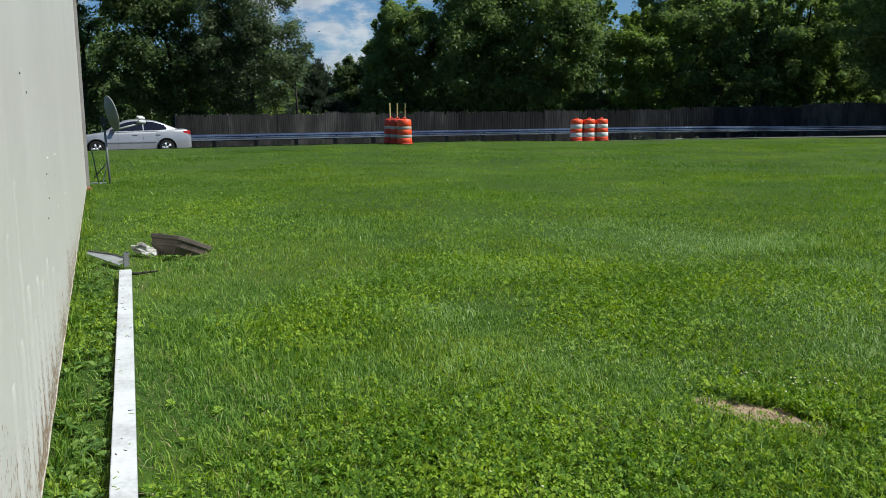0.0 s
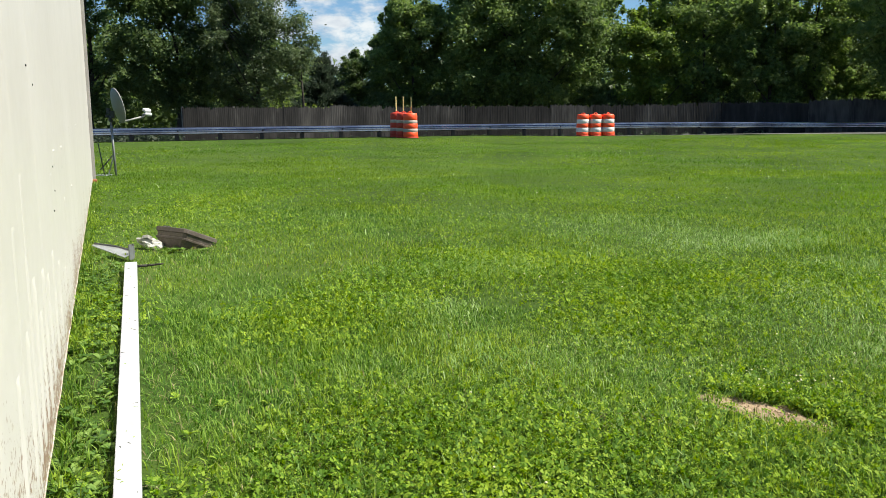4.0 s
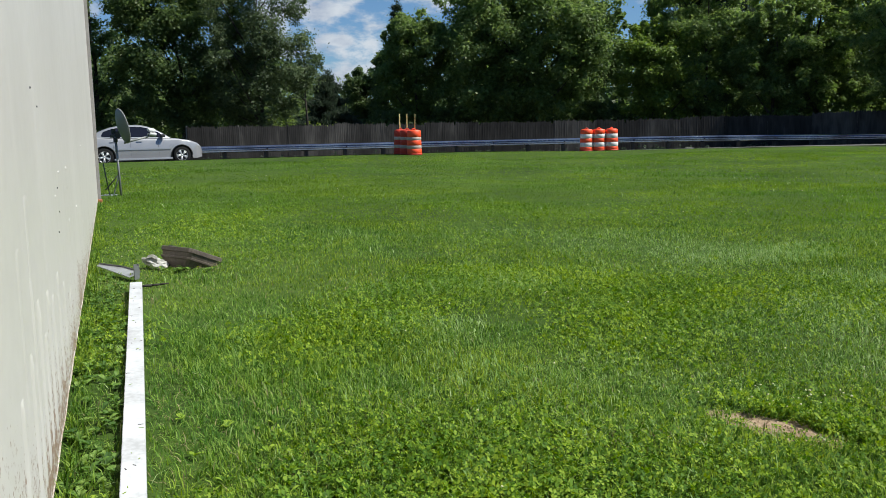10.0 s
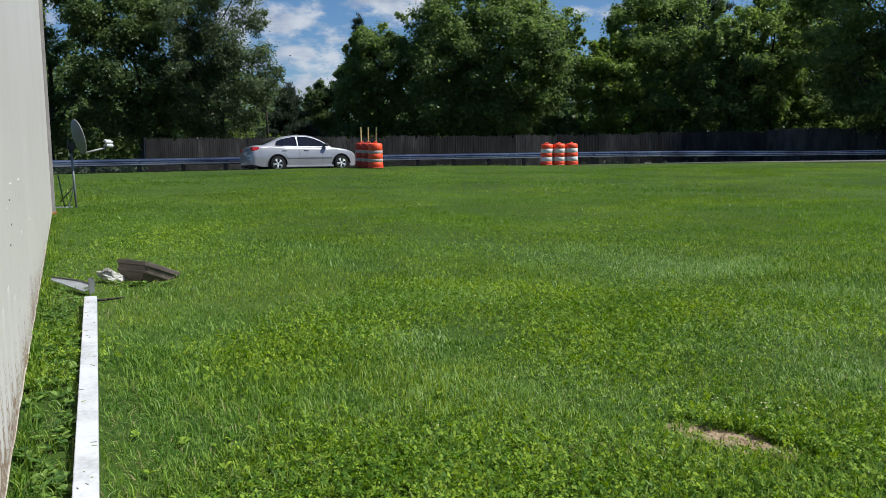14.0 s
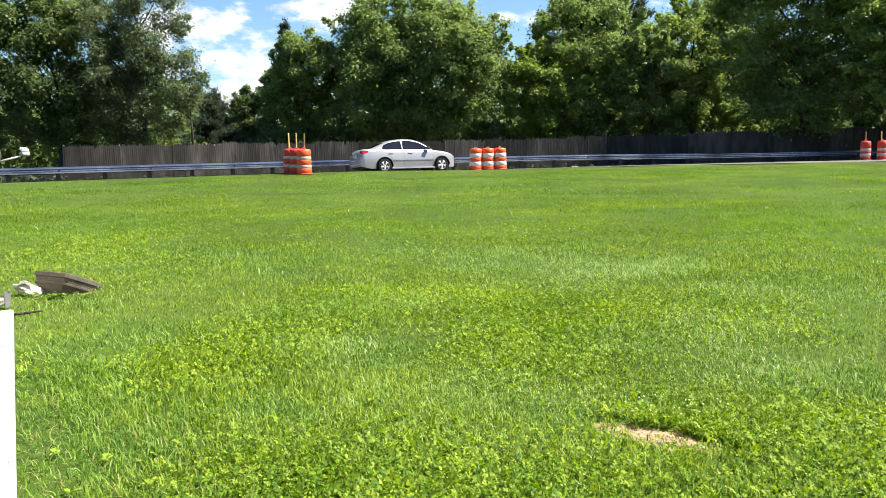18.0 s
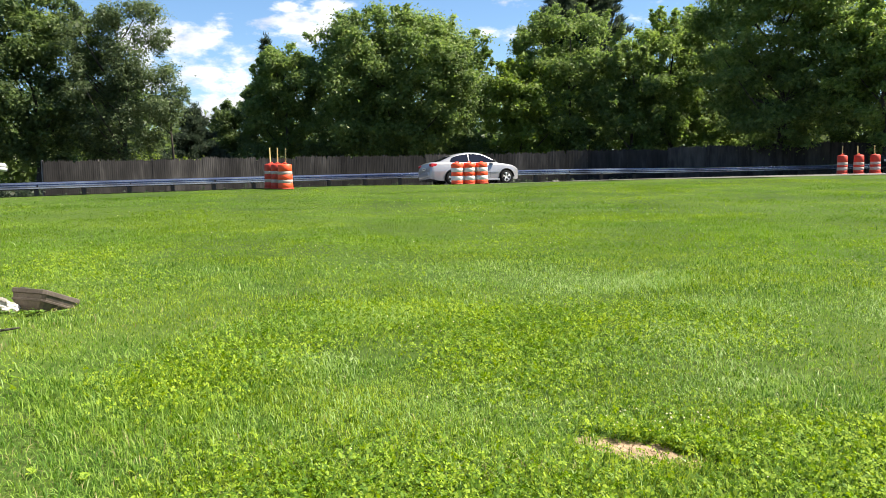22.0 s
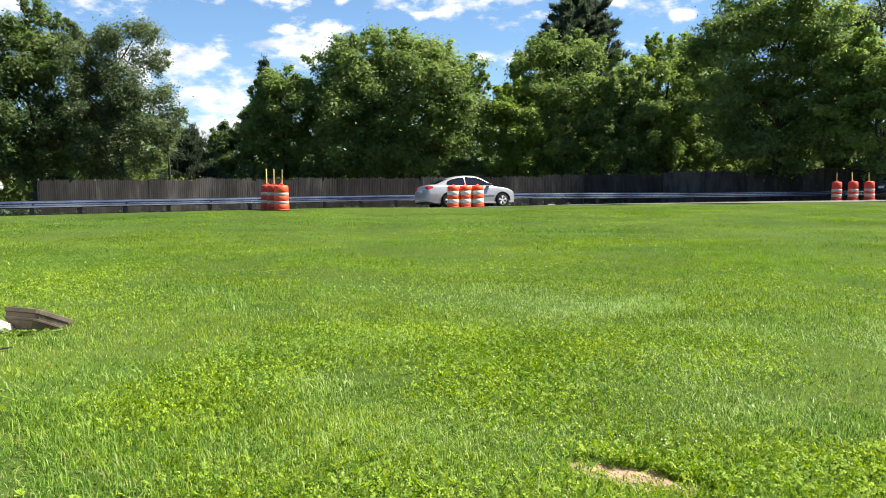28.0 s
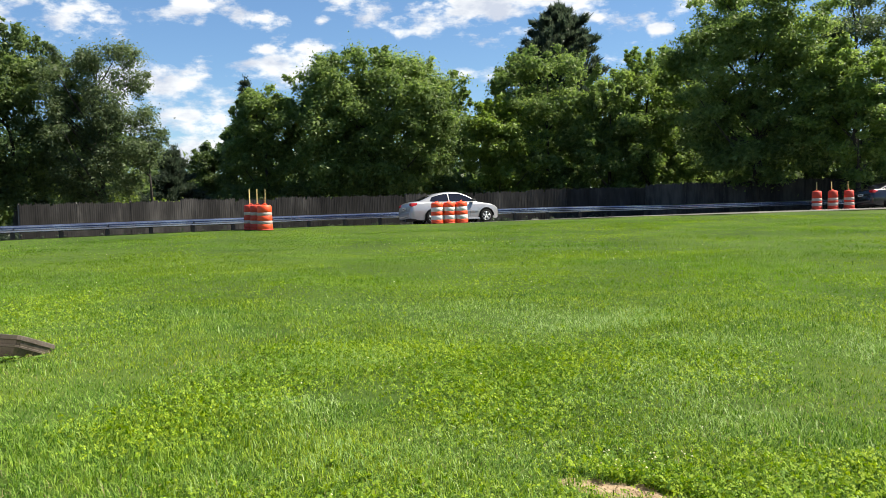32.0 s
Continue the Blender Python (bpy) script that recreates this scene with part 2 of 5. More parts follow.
def add_stains(m):
    """Splashed soil and rust specks on the foot of the siding."""
    t = m.node_tree
    p = t.nodes["Principled BSDF"]
    base = p.inputs["Base Color"].links[0].from_socket
    coord = t.nodes.new("ShaderNodeTexCoord")
    sep = t.nodes.new("ShaderNodeSeparateXYZ")
    t.links.new(coord.outputs["Object"], sep.inputs[0])
    wide = node(t, "ShaderNodeTexNoise", Scale=1.3, Detail=3.0)
    speck = node(t, "ShaderNodeTexNoise", Scale=38.0, Detail=2.0, Roughness=0.55)
    for n in (wide, speck):
        t.links.new(coord.outputs["Object"], n.inputs["Vector"])
    low = t.nodes.new("ShaderNodeMapRange")
    for key, v in (("From Min", 1.15), ("From Max", 0.3), ("To Min", -0.3), ("To Max", 0.225)):
        low.inputs[key].default_value = v
    t.links.new(sep.outputs[2], low.inputs["Value"])
    a = maths(t, "MULTIPLY_ADD", wide.outputs["Fac"], 0.65, -0.31)
    b = maths(t, "ADD", maths(t, "ADD", a, low.outputs[0]), maths(t, "MULTIPLY_ADD", speck.outputs["Fac"], 1.0, -0.70))
    f = t.nodes.new("ShaderNodeMapRange")
    f.inputs["From Min"].default_value, f.inputs["From Max"].default_value = 0.0, 0.09
    f.inputs["To Max"].default_value = 0.85
    t.links.new(b, f.inputs["Value"])
    mix = t.nodes.new("ShaderNodeMix")
    mix.data_type = "RGBA"
    mix.inputs["B"].default_value = (0.21, 0.105, 0.055, 1)
    t.links.new(f.outputs[0], mix.inputs["Factor"])
    t.links.new(base, mix.inputs["A"])
    t.links.new(mix.outputs["Result"], p.inputs["Base Color"])


add_stains(STAINED)
RUST = material("rust", [(0.18, 0.06, 0.025), (0.42, 0.16, 0.07)], scale=9, fine=60, rough=0.9)
FOOTING = material("dark_footing", [(0.05, 0.045, 0.04), (0.11, 0.10, 0.09)], scale=4, fine=30, rough=0.95)
HEM = material("rusty_hem", [(0.16, 0.09, 0.05), (0.40, 0.34, 0.27), (0.60, 0.55, 0.50)], scale=9, fine=40, rough=0.8)
TRIM = material("grey_trim", [(0.22, 0.2, 0.19), (0.34, 0.32, 0.3)], scale=4, fine=40, rough=0.6)
VINYL = material("white_vinyl", [(0.36, 0.36, 0.365), (0.47, 0.475, 0.485), (0.53, 0.535, 0.55)], scale=5, fine=34, rough=0.45, contrast=(0.36, 0.6))
SILVER = material("silver_paint", [(0.30, 0.30, 0.312), (0.35, 0.35, 0.36)], scale=2, fine=200, rough=0.3, metal=0.35, coat=0.5)
DARKPAINT = material("dark_paint", [(0.008, 0.008, 0.012), (0.014, 0.014, 0.02)], scale=2, fine=200, rough=0.25, metal=0.2, coat=0.5)
TINT = material("tinted_glass", [(0.008, 0.008, 0.012), (0.012, 0.012, 0.018)], scale=2, fine=20, rough=0.06, gloss=0.6)
LEAF = {k: material("leaf_" + k, c, scale=0.25, fine=1.2, rough=0.5, island=0.13, translucent=0.48, gloss=0.25) for k, c in dict(
    deep=[(0.051, 0.084, 0.032), (0.104, 0.147, 0.049), (0.188, 0.243, 0.088)],
    mid=[(0.075, 0.118, 0.038), (0.142, 0.203, 0.060), (0.260, 0.325, 0.108)],
    bright=[(0.094, 0.142, 0.042), (0.172, 0.242, 0.063), (0.296, 0.371, 0.113)],
    lime=[(0.099, 0.151, 0.034), (0.182, 0.251, 0.051), (0.305, 0.386, 0.099)],
    grey=[(0.048, 0.072, 0.034), (0.086, 0.118, 0.053), (0.152, 0.19, 0.086)],
    pine=[(0.024, 0.038, 0.026), (0.046, 0.064, 0.041), (0.081, 0.098, 0.064)]).items()}


# ---- building blocks ----
def mesh(name, verts, faces, mat, smooth=False):
    d = bpy.data.meshes.new(name)
    d.from_pydata(verts, [], faces)
    d.materials.append(mat)
    if smooth:
        d.polygons.foreach_set("use_smooth", [True] * len(d.polygons))
    d.update()
    return d


def array_mesh(name, verts, faces, mat):
    """A mesh from numpy arrays, all faces with the same number of corners."""
    d = bpy.data.meshes.new(name)
    n, k = faces.shape
    d.vertices.add(len(verts))
    d.vertices.foreach_set("co", np.asarray(verts, np.float32).ravel())
    d.loops.add(n * k)
    d.loops.foreach_set("vertex_index", faces.astype(np.int32).ravel())
    d.polygons.add(n)
    d.polygons.foreach_set("loop_start", np.arange(0, n * k, k, dtype=np.int32))
    d.materials.append(mat)
    d.update(calc_edges=True)
    return d


def finish(name, bm, mat, smooth=False):
    d = bpy.data.meshes.new(name)
    bm.to_mesh(d)
    bm.free()
    d.materials.append(mat)
    if smooth:
        d.polygons.foreach_set("use_smooth", [True] * len(d.polygons))
    return d


def part(name, bm, mat, parent, label="", smooth=False):
    ob = new(name, finish(name, bm, mat, smooth) if isinstance(bm, bmesh.types.BMesh) else bm)
    ob.parent = parent
    if label:
        ob["label"] = label
    return ob


def thing(name, m, label, category, group="", kind=""):
    ob = new(name)
    ob.empty_display_size = 0.1
    ob.matrix_world = m
    return tagged(ob, label, category, group, kind)


def box(bm, x0, x1, y0, y1, z0, z1, bevel=0.0, m=None):
    r = bmesh.ops.create_cube(bm, size=1.0)
    vs = r["verts"]
    for v in vs:
        v.co = Vector(((x0 + x1) / 2 + v.co.x * (x1 - x0), (y0 + y1) / 2 + v.co.y * (y1 - y0), (z0 + z1) / 2 + v.co.z * (z1 - z0)))
    if bevel:
        es = list({e for v in vs for e in v.link_edges})
        g = bmesh.ops.bevel(bm, geom=es, offset=bevel, segments=2, profile=0.6, affect="EDGES")
        vs = list({v for f in g["faces"] for v in f.verts} | {v for v in vs if v.is_valid})
    if m is not None:
        for v in vs:
            v.co = m @ v.co
    return vs


def tube(bm, a, b, r0, r1=None, n=8, caps=True):
    """A tapered round bar from a to b."""
    r1 = r0 if r1 is None else r1
    a, b = Vector(a), Vector(b)
    q = (b - a).to_track_quat("Z", "Y").to_matrix()
    rings = []
    for p, r in ((a, r0), (b, r1)):
        rings.append([bm.verts.new(p + q @ Vector((r * math.cos(2 * math.pi * i / n), r * math.sin(2 * math.pi * i / n), 0))) for i in range(n)])
    for i in range(n):
        bm.faces.new((rings[0][i], rings[0][(i + 1) % n], rings[1][(i + 1) % n], rings[1][i]))
    if caps:
        bm.faces.new(rings[0][::-1])
        bm.faces.new(rings[1])


def lathe(bm, profile, n=24, m=None):
    """A turned shape from (radius, height) pairs round z."""
    rings = []
    for r, z in profile:
        ring = []
        for i in range(n):
            a = 2 * math.pi * i / n
            v = Vector((r * math.cos(a), r * math.sin(a), z))
            ring.append(bm.verts.new(m @ v if m else v))
        rings.append(ring)
    for k in range(len(rings) - 1):
        for i in range(n):
            bm.faces.new((rings[k][i], rings[k][(i + 1) % n], rings[k + 1][(i + 1) % n], rings[k + 1][i]))
    return rings


# ---- the lie of the land ----
def lane_y(x):
    """Centre of the near lane, a road that bends."""
    x = np.asarray(x, float)
    q = 38.3 + 0.41 * x - 0.012 * x * x
    lo = 38.3 - 0.41 * 22 - 0.012 * 484 + 0.938 * (x + 22)
    hi = 38.3 + 0.41 * 17 - 0.012 * 289 + 0.002 * (x - 17)
    return np.where(x < -22, lo, np.where(x > 17, hi, q))


def lane_slope(x):
    x = np.asarray(x, float)
    return np.where(x < -22, 0.938, np.where(x > 17, 0.002, 0.41 - 0.024 * x))


def beyond(x, y):
    """Metres beyond the near lane's centre, negative on the lawn's side."""
    return (y - lane_y(x)) / np.sqrt(1 + lane_slope(x) ** 2)


ACROSS = [-200, -33.9, -3.2, -2.3, -1.4, 0, 1.8, 3.6, 5.4, 9, 300]
HEIGHT = [0, 0, 0.85, 0.81, 0.745, 0.625, 0.53, 0.44, 0.44, 0.42, 0.4]


def ease(x, a, b):
    u = np.clip((np.asarray(x, float) - a) / (b - a), 0, 1)
    return u * u * (3 - 2 * u)


def dip(x, o):
    """The crest and the road sink a little along the bend."""
    return 0.09 * ease(x, -4.5, 1) * np.interp(o, [-25, -6, -2.5, -1], [0, 1, 1, 0]) + 0.07 * ease(x, 5, 14) * np.interp(o, [-2.5, -1], [0, 1])


def land(x, y):
    o = beyond(x, y)
    return np.interp(o, ACROSS, HEIGHT) - dip(x, o)


def along(x, o):
    """The point o metres beyond the lane's centre at its parameter x, and the heading there."""
    s = float(lane_slope(x))
    n = math.hypot(1, s)
    px, py = x - o * s / n, float(lane_y(x)) + o / n
    return px, py, float(np.interp(o, ACROSS, HEIGHT) - dip(px, o)), math.atan(s)


def ground():
    xs = np.concatenate([[-3000, -1200, -500, -200, -110], np.arange(-70, 71, 1.0), [110, 200, 500, 1200, 3000]])
    ys = np.concatenate([[-3000, -800, -200, -60, -30], np.arange(-15, 75, 0.75), [90, 130, 250, 600, 1500, 4000]])
    X, Y = np.meshgrid(xs, ys)
    Z = land(X, Y)
    o = beyond(X, Y)
    Z = np.where((o > -2.4) & (o < 5.8), Z - 0.07, Z)
    wave = 0.02 * np.sin(X * 0.9 + 1.3 * np.sin(Y * 0.5)) * np.sin(Y * 0.7 + 0.4)
    Z = Z + np.where((o < -3.5) & (np.hypot(X, Y) < 60), wave, 0)
    V = np.stack([X, Y, Z], -1).reshape(-1, 3)
    w = len(xs)
    i, j = np.meshgrid(np.arange(w - 1), np.arange(len(ys) - 1))
    k = (j * w + i).ravel()
    d = array_mesh("ground", V, np.stack([k, k + 1, k + w + 1, k + w], -1), GROUND)
    d.polygons.foreach_set("use_smooth", [True] * len(d.polygons))
    tagged(new("ground", d), "mown green lawn ground rising gently to the road", "ground", kind="structure")


def strip(name, offsets, mat, x0, x1, lift, label, category, step=1.0):
    n = int((x1 - x0) / step) + 1
    v, f = [], []
    for i in range(n):
        for o in offsets:
            px, py, pz, _ = along(x0 + i * step, o)
            v.append((px, py, pz + lift))
    k = len(offsets)
    for i in range(n - 1):
        for j in range(k - 1):
            a = i * k + j
            f.append((a, a + k, a + k + 1, a + 1))
    return tagged(new(name, mesh(name, v, f, mat, True)), label, category, kind="structure")


ground()
strip("road", [-2.3, -1.4, 0, 1.8, 3.6, 5.6], ASPHALT, -60, 75, 0.0, "grey asphalt two-lane road on a bend", "road")


def shoulder_edge(x):
    """Where the lawn ends: the paved shoulder widens beyond the bend."""
    return -3.0 - 1.5 * np.clip((np.asarray(x, float) - 1.0) / 13.0, 0, 1)


def shoulder():
    v, f = [], []
    xs = np.arange(-60, 76, 1.0)
    for x in xs:
        e = float(shoulder_edge(x))
        for k in range(6):
            o = e + (-2.29 - e) * k / 5
            px, py, pz, _ = along(float(x), o)
            v.append((px, py, pz + 0.022))
    for i in range(len(xs) - 1):
        for k in range(5):
            a = i * 6 + k
            f.append((a, a + 6, a + 7, a + 1))
    tagged(new("road_shoulder", mesh("road_shoulder", v, f, GRAVEL, True)), "pale worn paved shoulder along the lawn edge", "shoulder", kind="structure")


shoulder()
# tree shade on this ground is put into the strip's dark colour
strip("verge", [6.0, 9.0, 14.0, 22.0, 30.0], LITTER, -60, 75, 0.012, "litter ground behind the guardrail, coloured dark for the tree shade", "verge")


# ---- fence, guardrail ----
def fence():
    F = thing("fence", Matrix(), "weathered grey wooden stockade fence behind the guardrail", "fence")
    rng = random.Random(5)
    # arc positions along the line 9 m beyond the lane
    x, pts = -12.76, []
    while x < 60:
        px, py, pz, h = along(x, 9.0)
        pts.append((px, py, pz, h))
        kx = 0.05
        ax, ay, _, _ = along(x + kx, 9.0)
        x += kx * 2.42 / math.hypot(ax - px, ay - py)
    for i in range(len(pts) - 1):
        a, b = Vector(pts[i][:3]), Vector(pts[i + 1][:3])
        d = b - a
        L = d.length
        d.normalize()
        nrm = Vector((d.y, -d.x, 0))
        top = 1.76 + 0.08 * min(1.0, max(0.0, (a.x + 5) / 15)) + 0.24 * min(1.0, max(0.0, (a.x - 5) / 12)) + rng.uniform(-0.06, 0.05)
        tip = rng.uniform(-0.05, 0.05)
        n = 26
        v, f = [], []
        for k in range(n):
            t = top + tip * (2 * k / n - 1) + rng.uniform(-0.05, 0.03) - (rng.random() < 0.04) * rng.uniform(0.05, 0.2)
            w = rng.uniform(0.3, 1.0)
            x0, x1 = L * k / n, L * (k + 1) / n
            for sx, o, z in ((x0, 0.003, t - 0.085), (x0 + 0.012, 0.003 + 0.006 * w, t - 0.075), ((x0 + x1) / 2, 0.003 + 0.009 * w, t), (x1 - 0.012, 0.003 + 0.006 * w, t - 0.075)):
                p = a + d * sx + nrm * o
                v += [(p.x, p.y, p.z + 0.03), (p.x, p.y, p.z + z), (p.x - nrm.x * 0.03, p.y - nrm.y * 0.03, p.z + z)]
        for k in range(4 * n - 1):
            f += [(3 * k, 3 * k + 3, 3 * k + 4, 3 * k + 1), (3 * k + 1, 3 * k + 4, 3 * k + 5, 3 * k + 2), (3 * k + 3, 3 * k, 3 * k + 2, 3 * k + 5)]
        part("panel", mesh("panel", v, f, PICKET), None, F)
        bm = bmesh.new()
        for z in (0.35, 0.95, 1.55):
            c0, c1 = a - nrm * 0.045, b - nrm * 0.045
            tube(bm, c0 + Vector((0, 0, z)), c1 + Vector((0, 0, z)), 0.03, n=4)
        part("rail", bm, PICKET, F)
        bm = bmesh.new()
        tube(bm, a - nrm * 0.07 - Vector((0, 0, 0.1)), a - nrm * 0.07 + Vector((0, 0, 1.74)), 0.05, n=6)
        part("post", bm, POST, F)


W_BEAM = [(0.0, 0.155), (0.02, 0.145), (0.083, 0.108), (0.083, 0.08), (0.005, 0.02), (0.005, -0.02), (0.083, -0.07), (0.083, -0.108), (0.02, -0.145), (0.0, -0.155)]


def guardrail():
    G = thing("guardrail", Matrix(), "dull galvanised steel guardrail along the far road side", "guardrail")
    x, pts = -34.0, []
    while x < 62:
        px, py, pz, h = along(x, 6.5)
        pts.append(Vector((px, py, pz)))
        ax, ay, _, _ = along(x + 0.05, 6.5)
        x += 0.05 * 1.905 / math.hypot(ax - px, ay - py)
    for i in range(0, len(pts) - 2, 2):
        v, f = [], []
        for j in range(3):
            p = pts[i + j]
            d = (pts[min(i + j + 1, len(pts) - 1)] - pts[max(i + j - 1, 0)]).normalized()
            nrm = Vector((d.y, -d.x, 0))
            for o, z in W_BEAM:
                q = p + nrm * (o + 0.1) - (d * 0.03 if j == 0 else d * 0)
                v.append((q.x, q.y, q.z + 0.62 + z))
        k = len(W_BEAM)
        for j in range(2):
            for m in range(k - 1):
                a = j * k + m
                f.append((a, a + k, a + k + 1, a + 1))
        part("beam", mesh("beam", v, f, RAIL), None, G)
    for i, p in enumerate(pts[:-1]):
        d = (pts[i + 1] - p).normalized()
        m = Matrix.Translation(p) @ Matrix.Rotation(math.atan2(d.y, d.x), 4, "Z")
        bm = bmesh.new()
        box(bm, -0.08, 0.08, -0.07, 0.07, -0.3, 0.76, m=m)
        part("post", bm, RAIL_POST, G)
        bm = bmesh.new()
        box(bm, -0.07, 0.07, -0.105, -0.071, 0.46, 0.74, m=m)
        part("blockout", bm, RAIL_POST, G)


def rail_marks():
    """Rows of illegible white painted strokes on the guardrail, as plain bars."""
    G = bpy.data.objects["guardrail"]
    rng = random.Random(8)
    for x0, n in ((0.1, 7), (6.67, 7), (17.45, 8)):
        x = x0
        for i in range(n):
            px, py, pz, h = along(x, 6.5)
            nx, ny = math.sin(h), -math.cos(h)
            m = Matrix.Translation((px + nx * 0.178, py + ny * 0.178, pz + 0.62 + rng.uniform(0.08, 0.1))) @ Matrix.Rotation(h, 4, "Z")
            w = rng.uniform(0.02, 0.055)
            bm = bmesh.new()
            box(bm, -w, w, -0.003, 0.003, -0.018, 0.018, m=m)
            part("paint_mark", bm, MARK, G, "white painted stroke")
            x += rng.uniform(0.17, 0.24)


def slabs():
    """Broken concrete under the guardrail."""
    for x0, L in SLABS:
        px, py, pz, h = along(x0, 6.1)
        T = thing("concrete_slab", pose(px, py, pz, 0, 0, math.degrees(h)), "pale concrete slab lying under the guardrail", "slab")
        bm = bmesh.new()
        box(bm, -L / 2, L / 2, -0.15, 0.15, -0.05, 0.16, 0.02)
        part("slab", bm, CONCRETE, T)


SLABS = ((9.7, 0.9), (7.3, 0.35))
CONCRETE = material("concrete", [(0.25, 0.24, 0.22), (0.4, 0.38, 0.35)], scale=5, fine=60, rough=0.9)
MARK = material("white_mark", [(0.6, 0.6, 0.6), (0.8, 0.8, 0.8)], scale=6, fine=50, rough=0.6)
fence()
guardrail()
rail_marks()
slabs()


# ---- traffic drums ----
def traffic_drum(stick, orange, tape, edges, slim=1.0):
    D = thing("traffic_drum", Matrix(), "", "traffic drum")
    R = lambda z: slim * (0.272 - 0.03 * z)
    bm = bmesh.new()
    lathe(bm, [(0.02, 0.0), (0.285, 0.0), (0.29, 0.03), (0.27, 0.055), (0.2, 0.06)], 28)
    part("base_ring", bm, DULL_ORANGE, D, "dull orange moulded base", True)
    bands = [(z0, z1, tape if i % 2 else orange, "white_band" if i % 2 else "orange_band") for i, (z0, z1) in enumerate(zip(edges, edges[1:]))]
    for z0, z1, mat, nm in bands:
        bm = bmesh.new()
        lathe(bm, [(R(z0) - 0.008, z0), (R(z0), z0 + 0.008), (R(z1), z1 - 0.008), (R(z1) - 0.008, z1)], 28)
        part(nm, bm, mat, D, "", True)
    bm = bmesh.new()
    lathe(bm, [(R(0.86) - 0.008, 0.858), (R(0.86) - 0.02, 0.88), (0.13, 0.895), (0.0, 0.9)], 28)
    part("top", bm, orange, D, "", True)
    bm = bmesh.new()
    pr = None
    for i in range(7):
        a = math.pi * i / 6
        p = Vector((0.075 * math.cos(a), 0.0, 0.885 + 0.055 * math.sin(a)))
        if pr is not None:
            tube(bm, pr, p, 0.017, n=6)
        pr = p
    part("handle", bm, orange, D, "moulded orange carrying handle", True)
    if stick:
        bm = bmesh.new()
        box(bm, -0.02, 0.02, -0.012, 0.012, 0.88, 1.47 if slim == 1.0 else 1.31, m=Matrix.Rotation(radians(stick), 4, "Y") @ Matrix.Translation((0.0, 0.03, 0)))
        part("lath", bm, YELLOW, D, "upright yellow wooden lath")
    return D


def drums():
    spots = [
        ([(-5.72, 30.6), (-6.05, 31.02), (-6.37, 31.45)], (1.5, 0.5, -1.0), "drums by the bend",
         "orange and white striped traffic drum carrying a yellow lath"),
        ([(0.46, 35.75), (0.965, 35.86), (1.47, 35.97)], (0, 0, 0), "drums beside the silver car",
         "orange and white striped traffic drum beside the silver car"),
        ([(18.1, 39.5), (18.85, 39.5), (19.6, 39.5)], (0.5, -2.5, -2.0), "spaced drums along the road",
         "faded orange traffic drum with yellow lath on the shoulder")]
    for places, sticks, group, label in spots:
        for i, ((x, y), s) in enumerate(zip(places, sticks)):
            if group == "drums beside the silver car":
                D = traffic_drum(0, ORANGE, WHITE_TAPE, (0.04, 0.18, 0.355, 0.52, 0.69, 0.86))
            elif group == "drums by the bend":
                # the rear two take the darker orange for the shade on them
                D = traffic_drum(s, ORANGE if i == 0 else DULL_ORANGE, DULL_TAPE, (0.04, 0.225, 0.34, 0.525, 0.635, 0.86))
            else:
                D = traffic_drum(s, DULL_ORANGE, DULL_TAPE, (0.04, 0.20, 0.335, 0.44, 0.56, 0.86), 0.86)
            D.matrix_world = pose(x, y, float(land(x, y)) + 0.005, 0, 0, 25 * i)
            tagged(D, label, "traffic drum", group)


drums()


# ---- the metal building ----
WALL_A, WALL_B = Vector((-2.03, 2.89)), Vector((-8.26, 13.91))


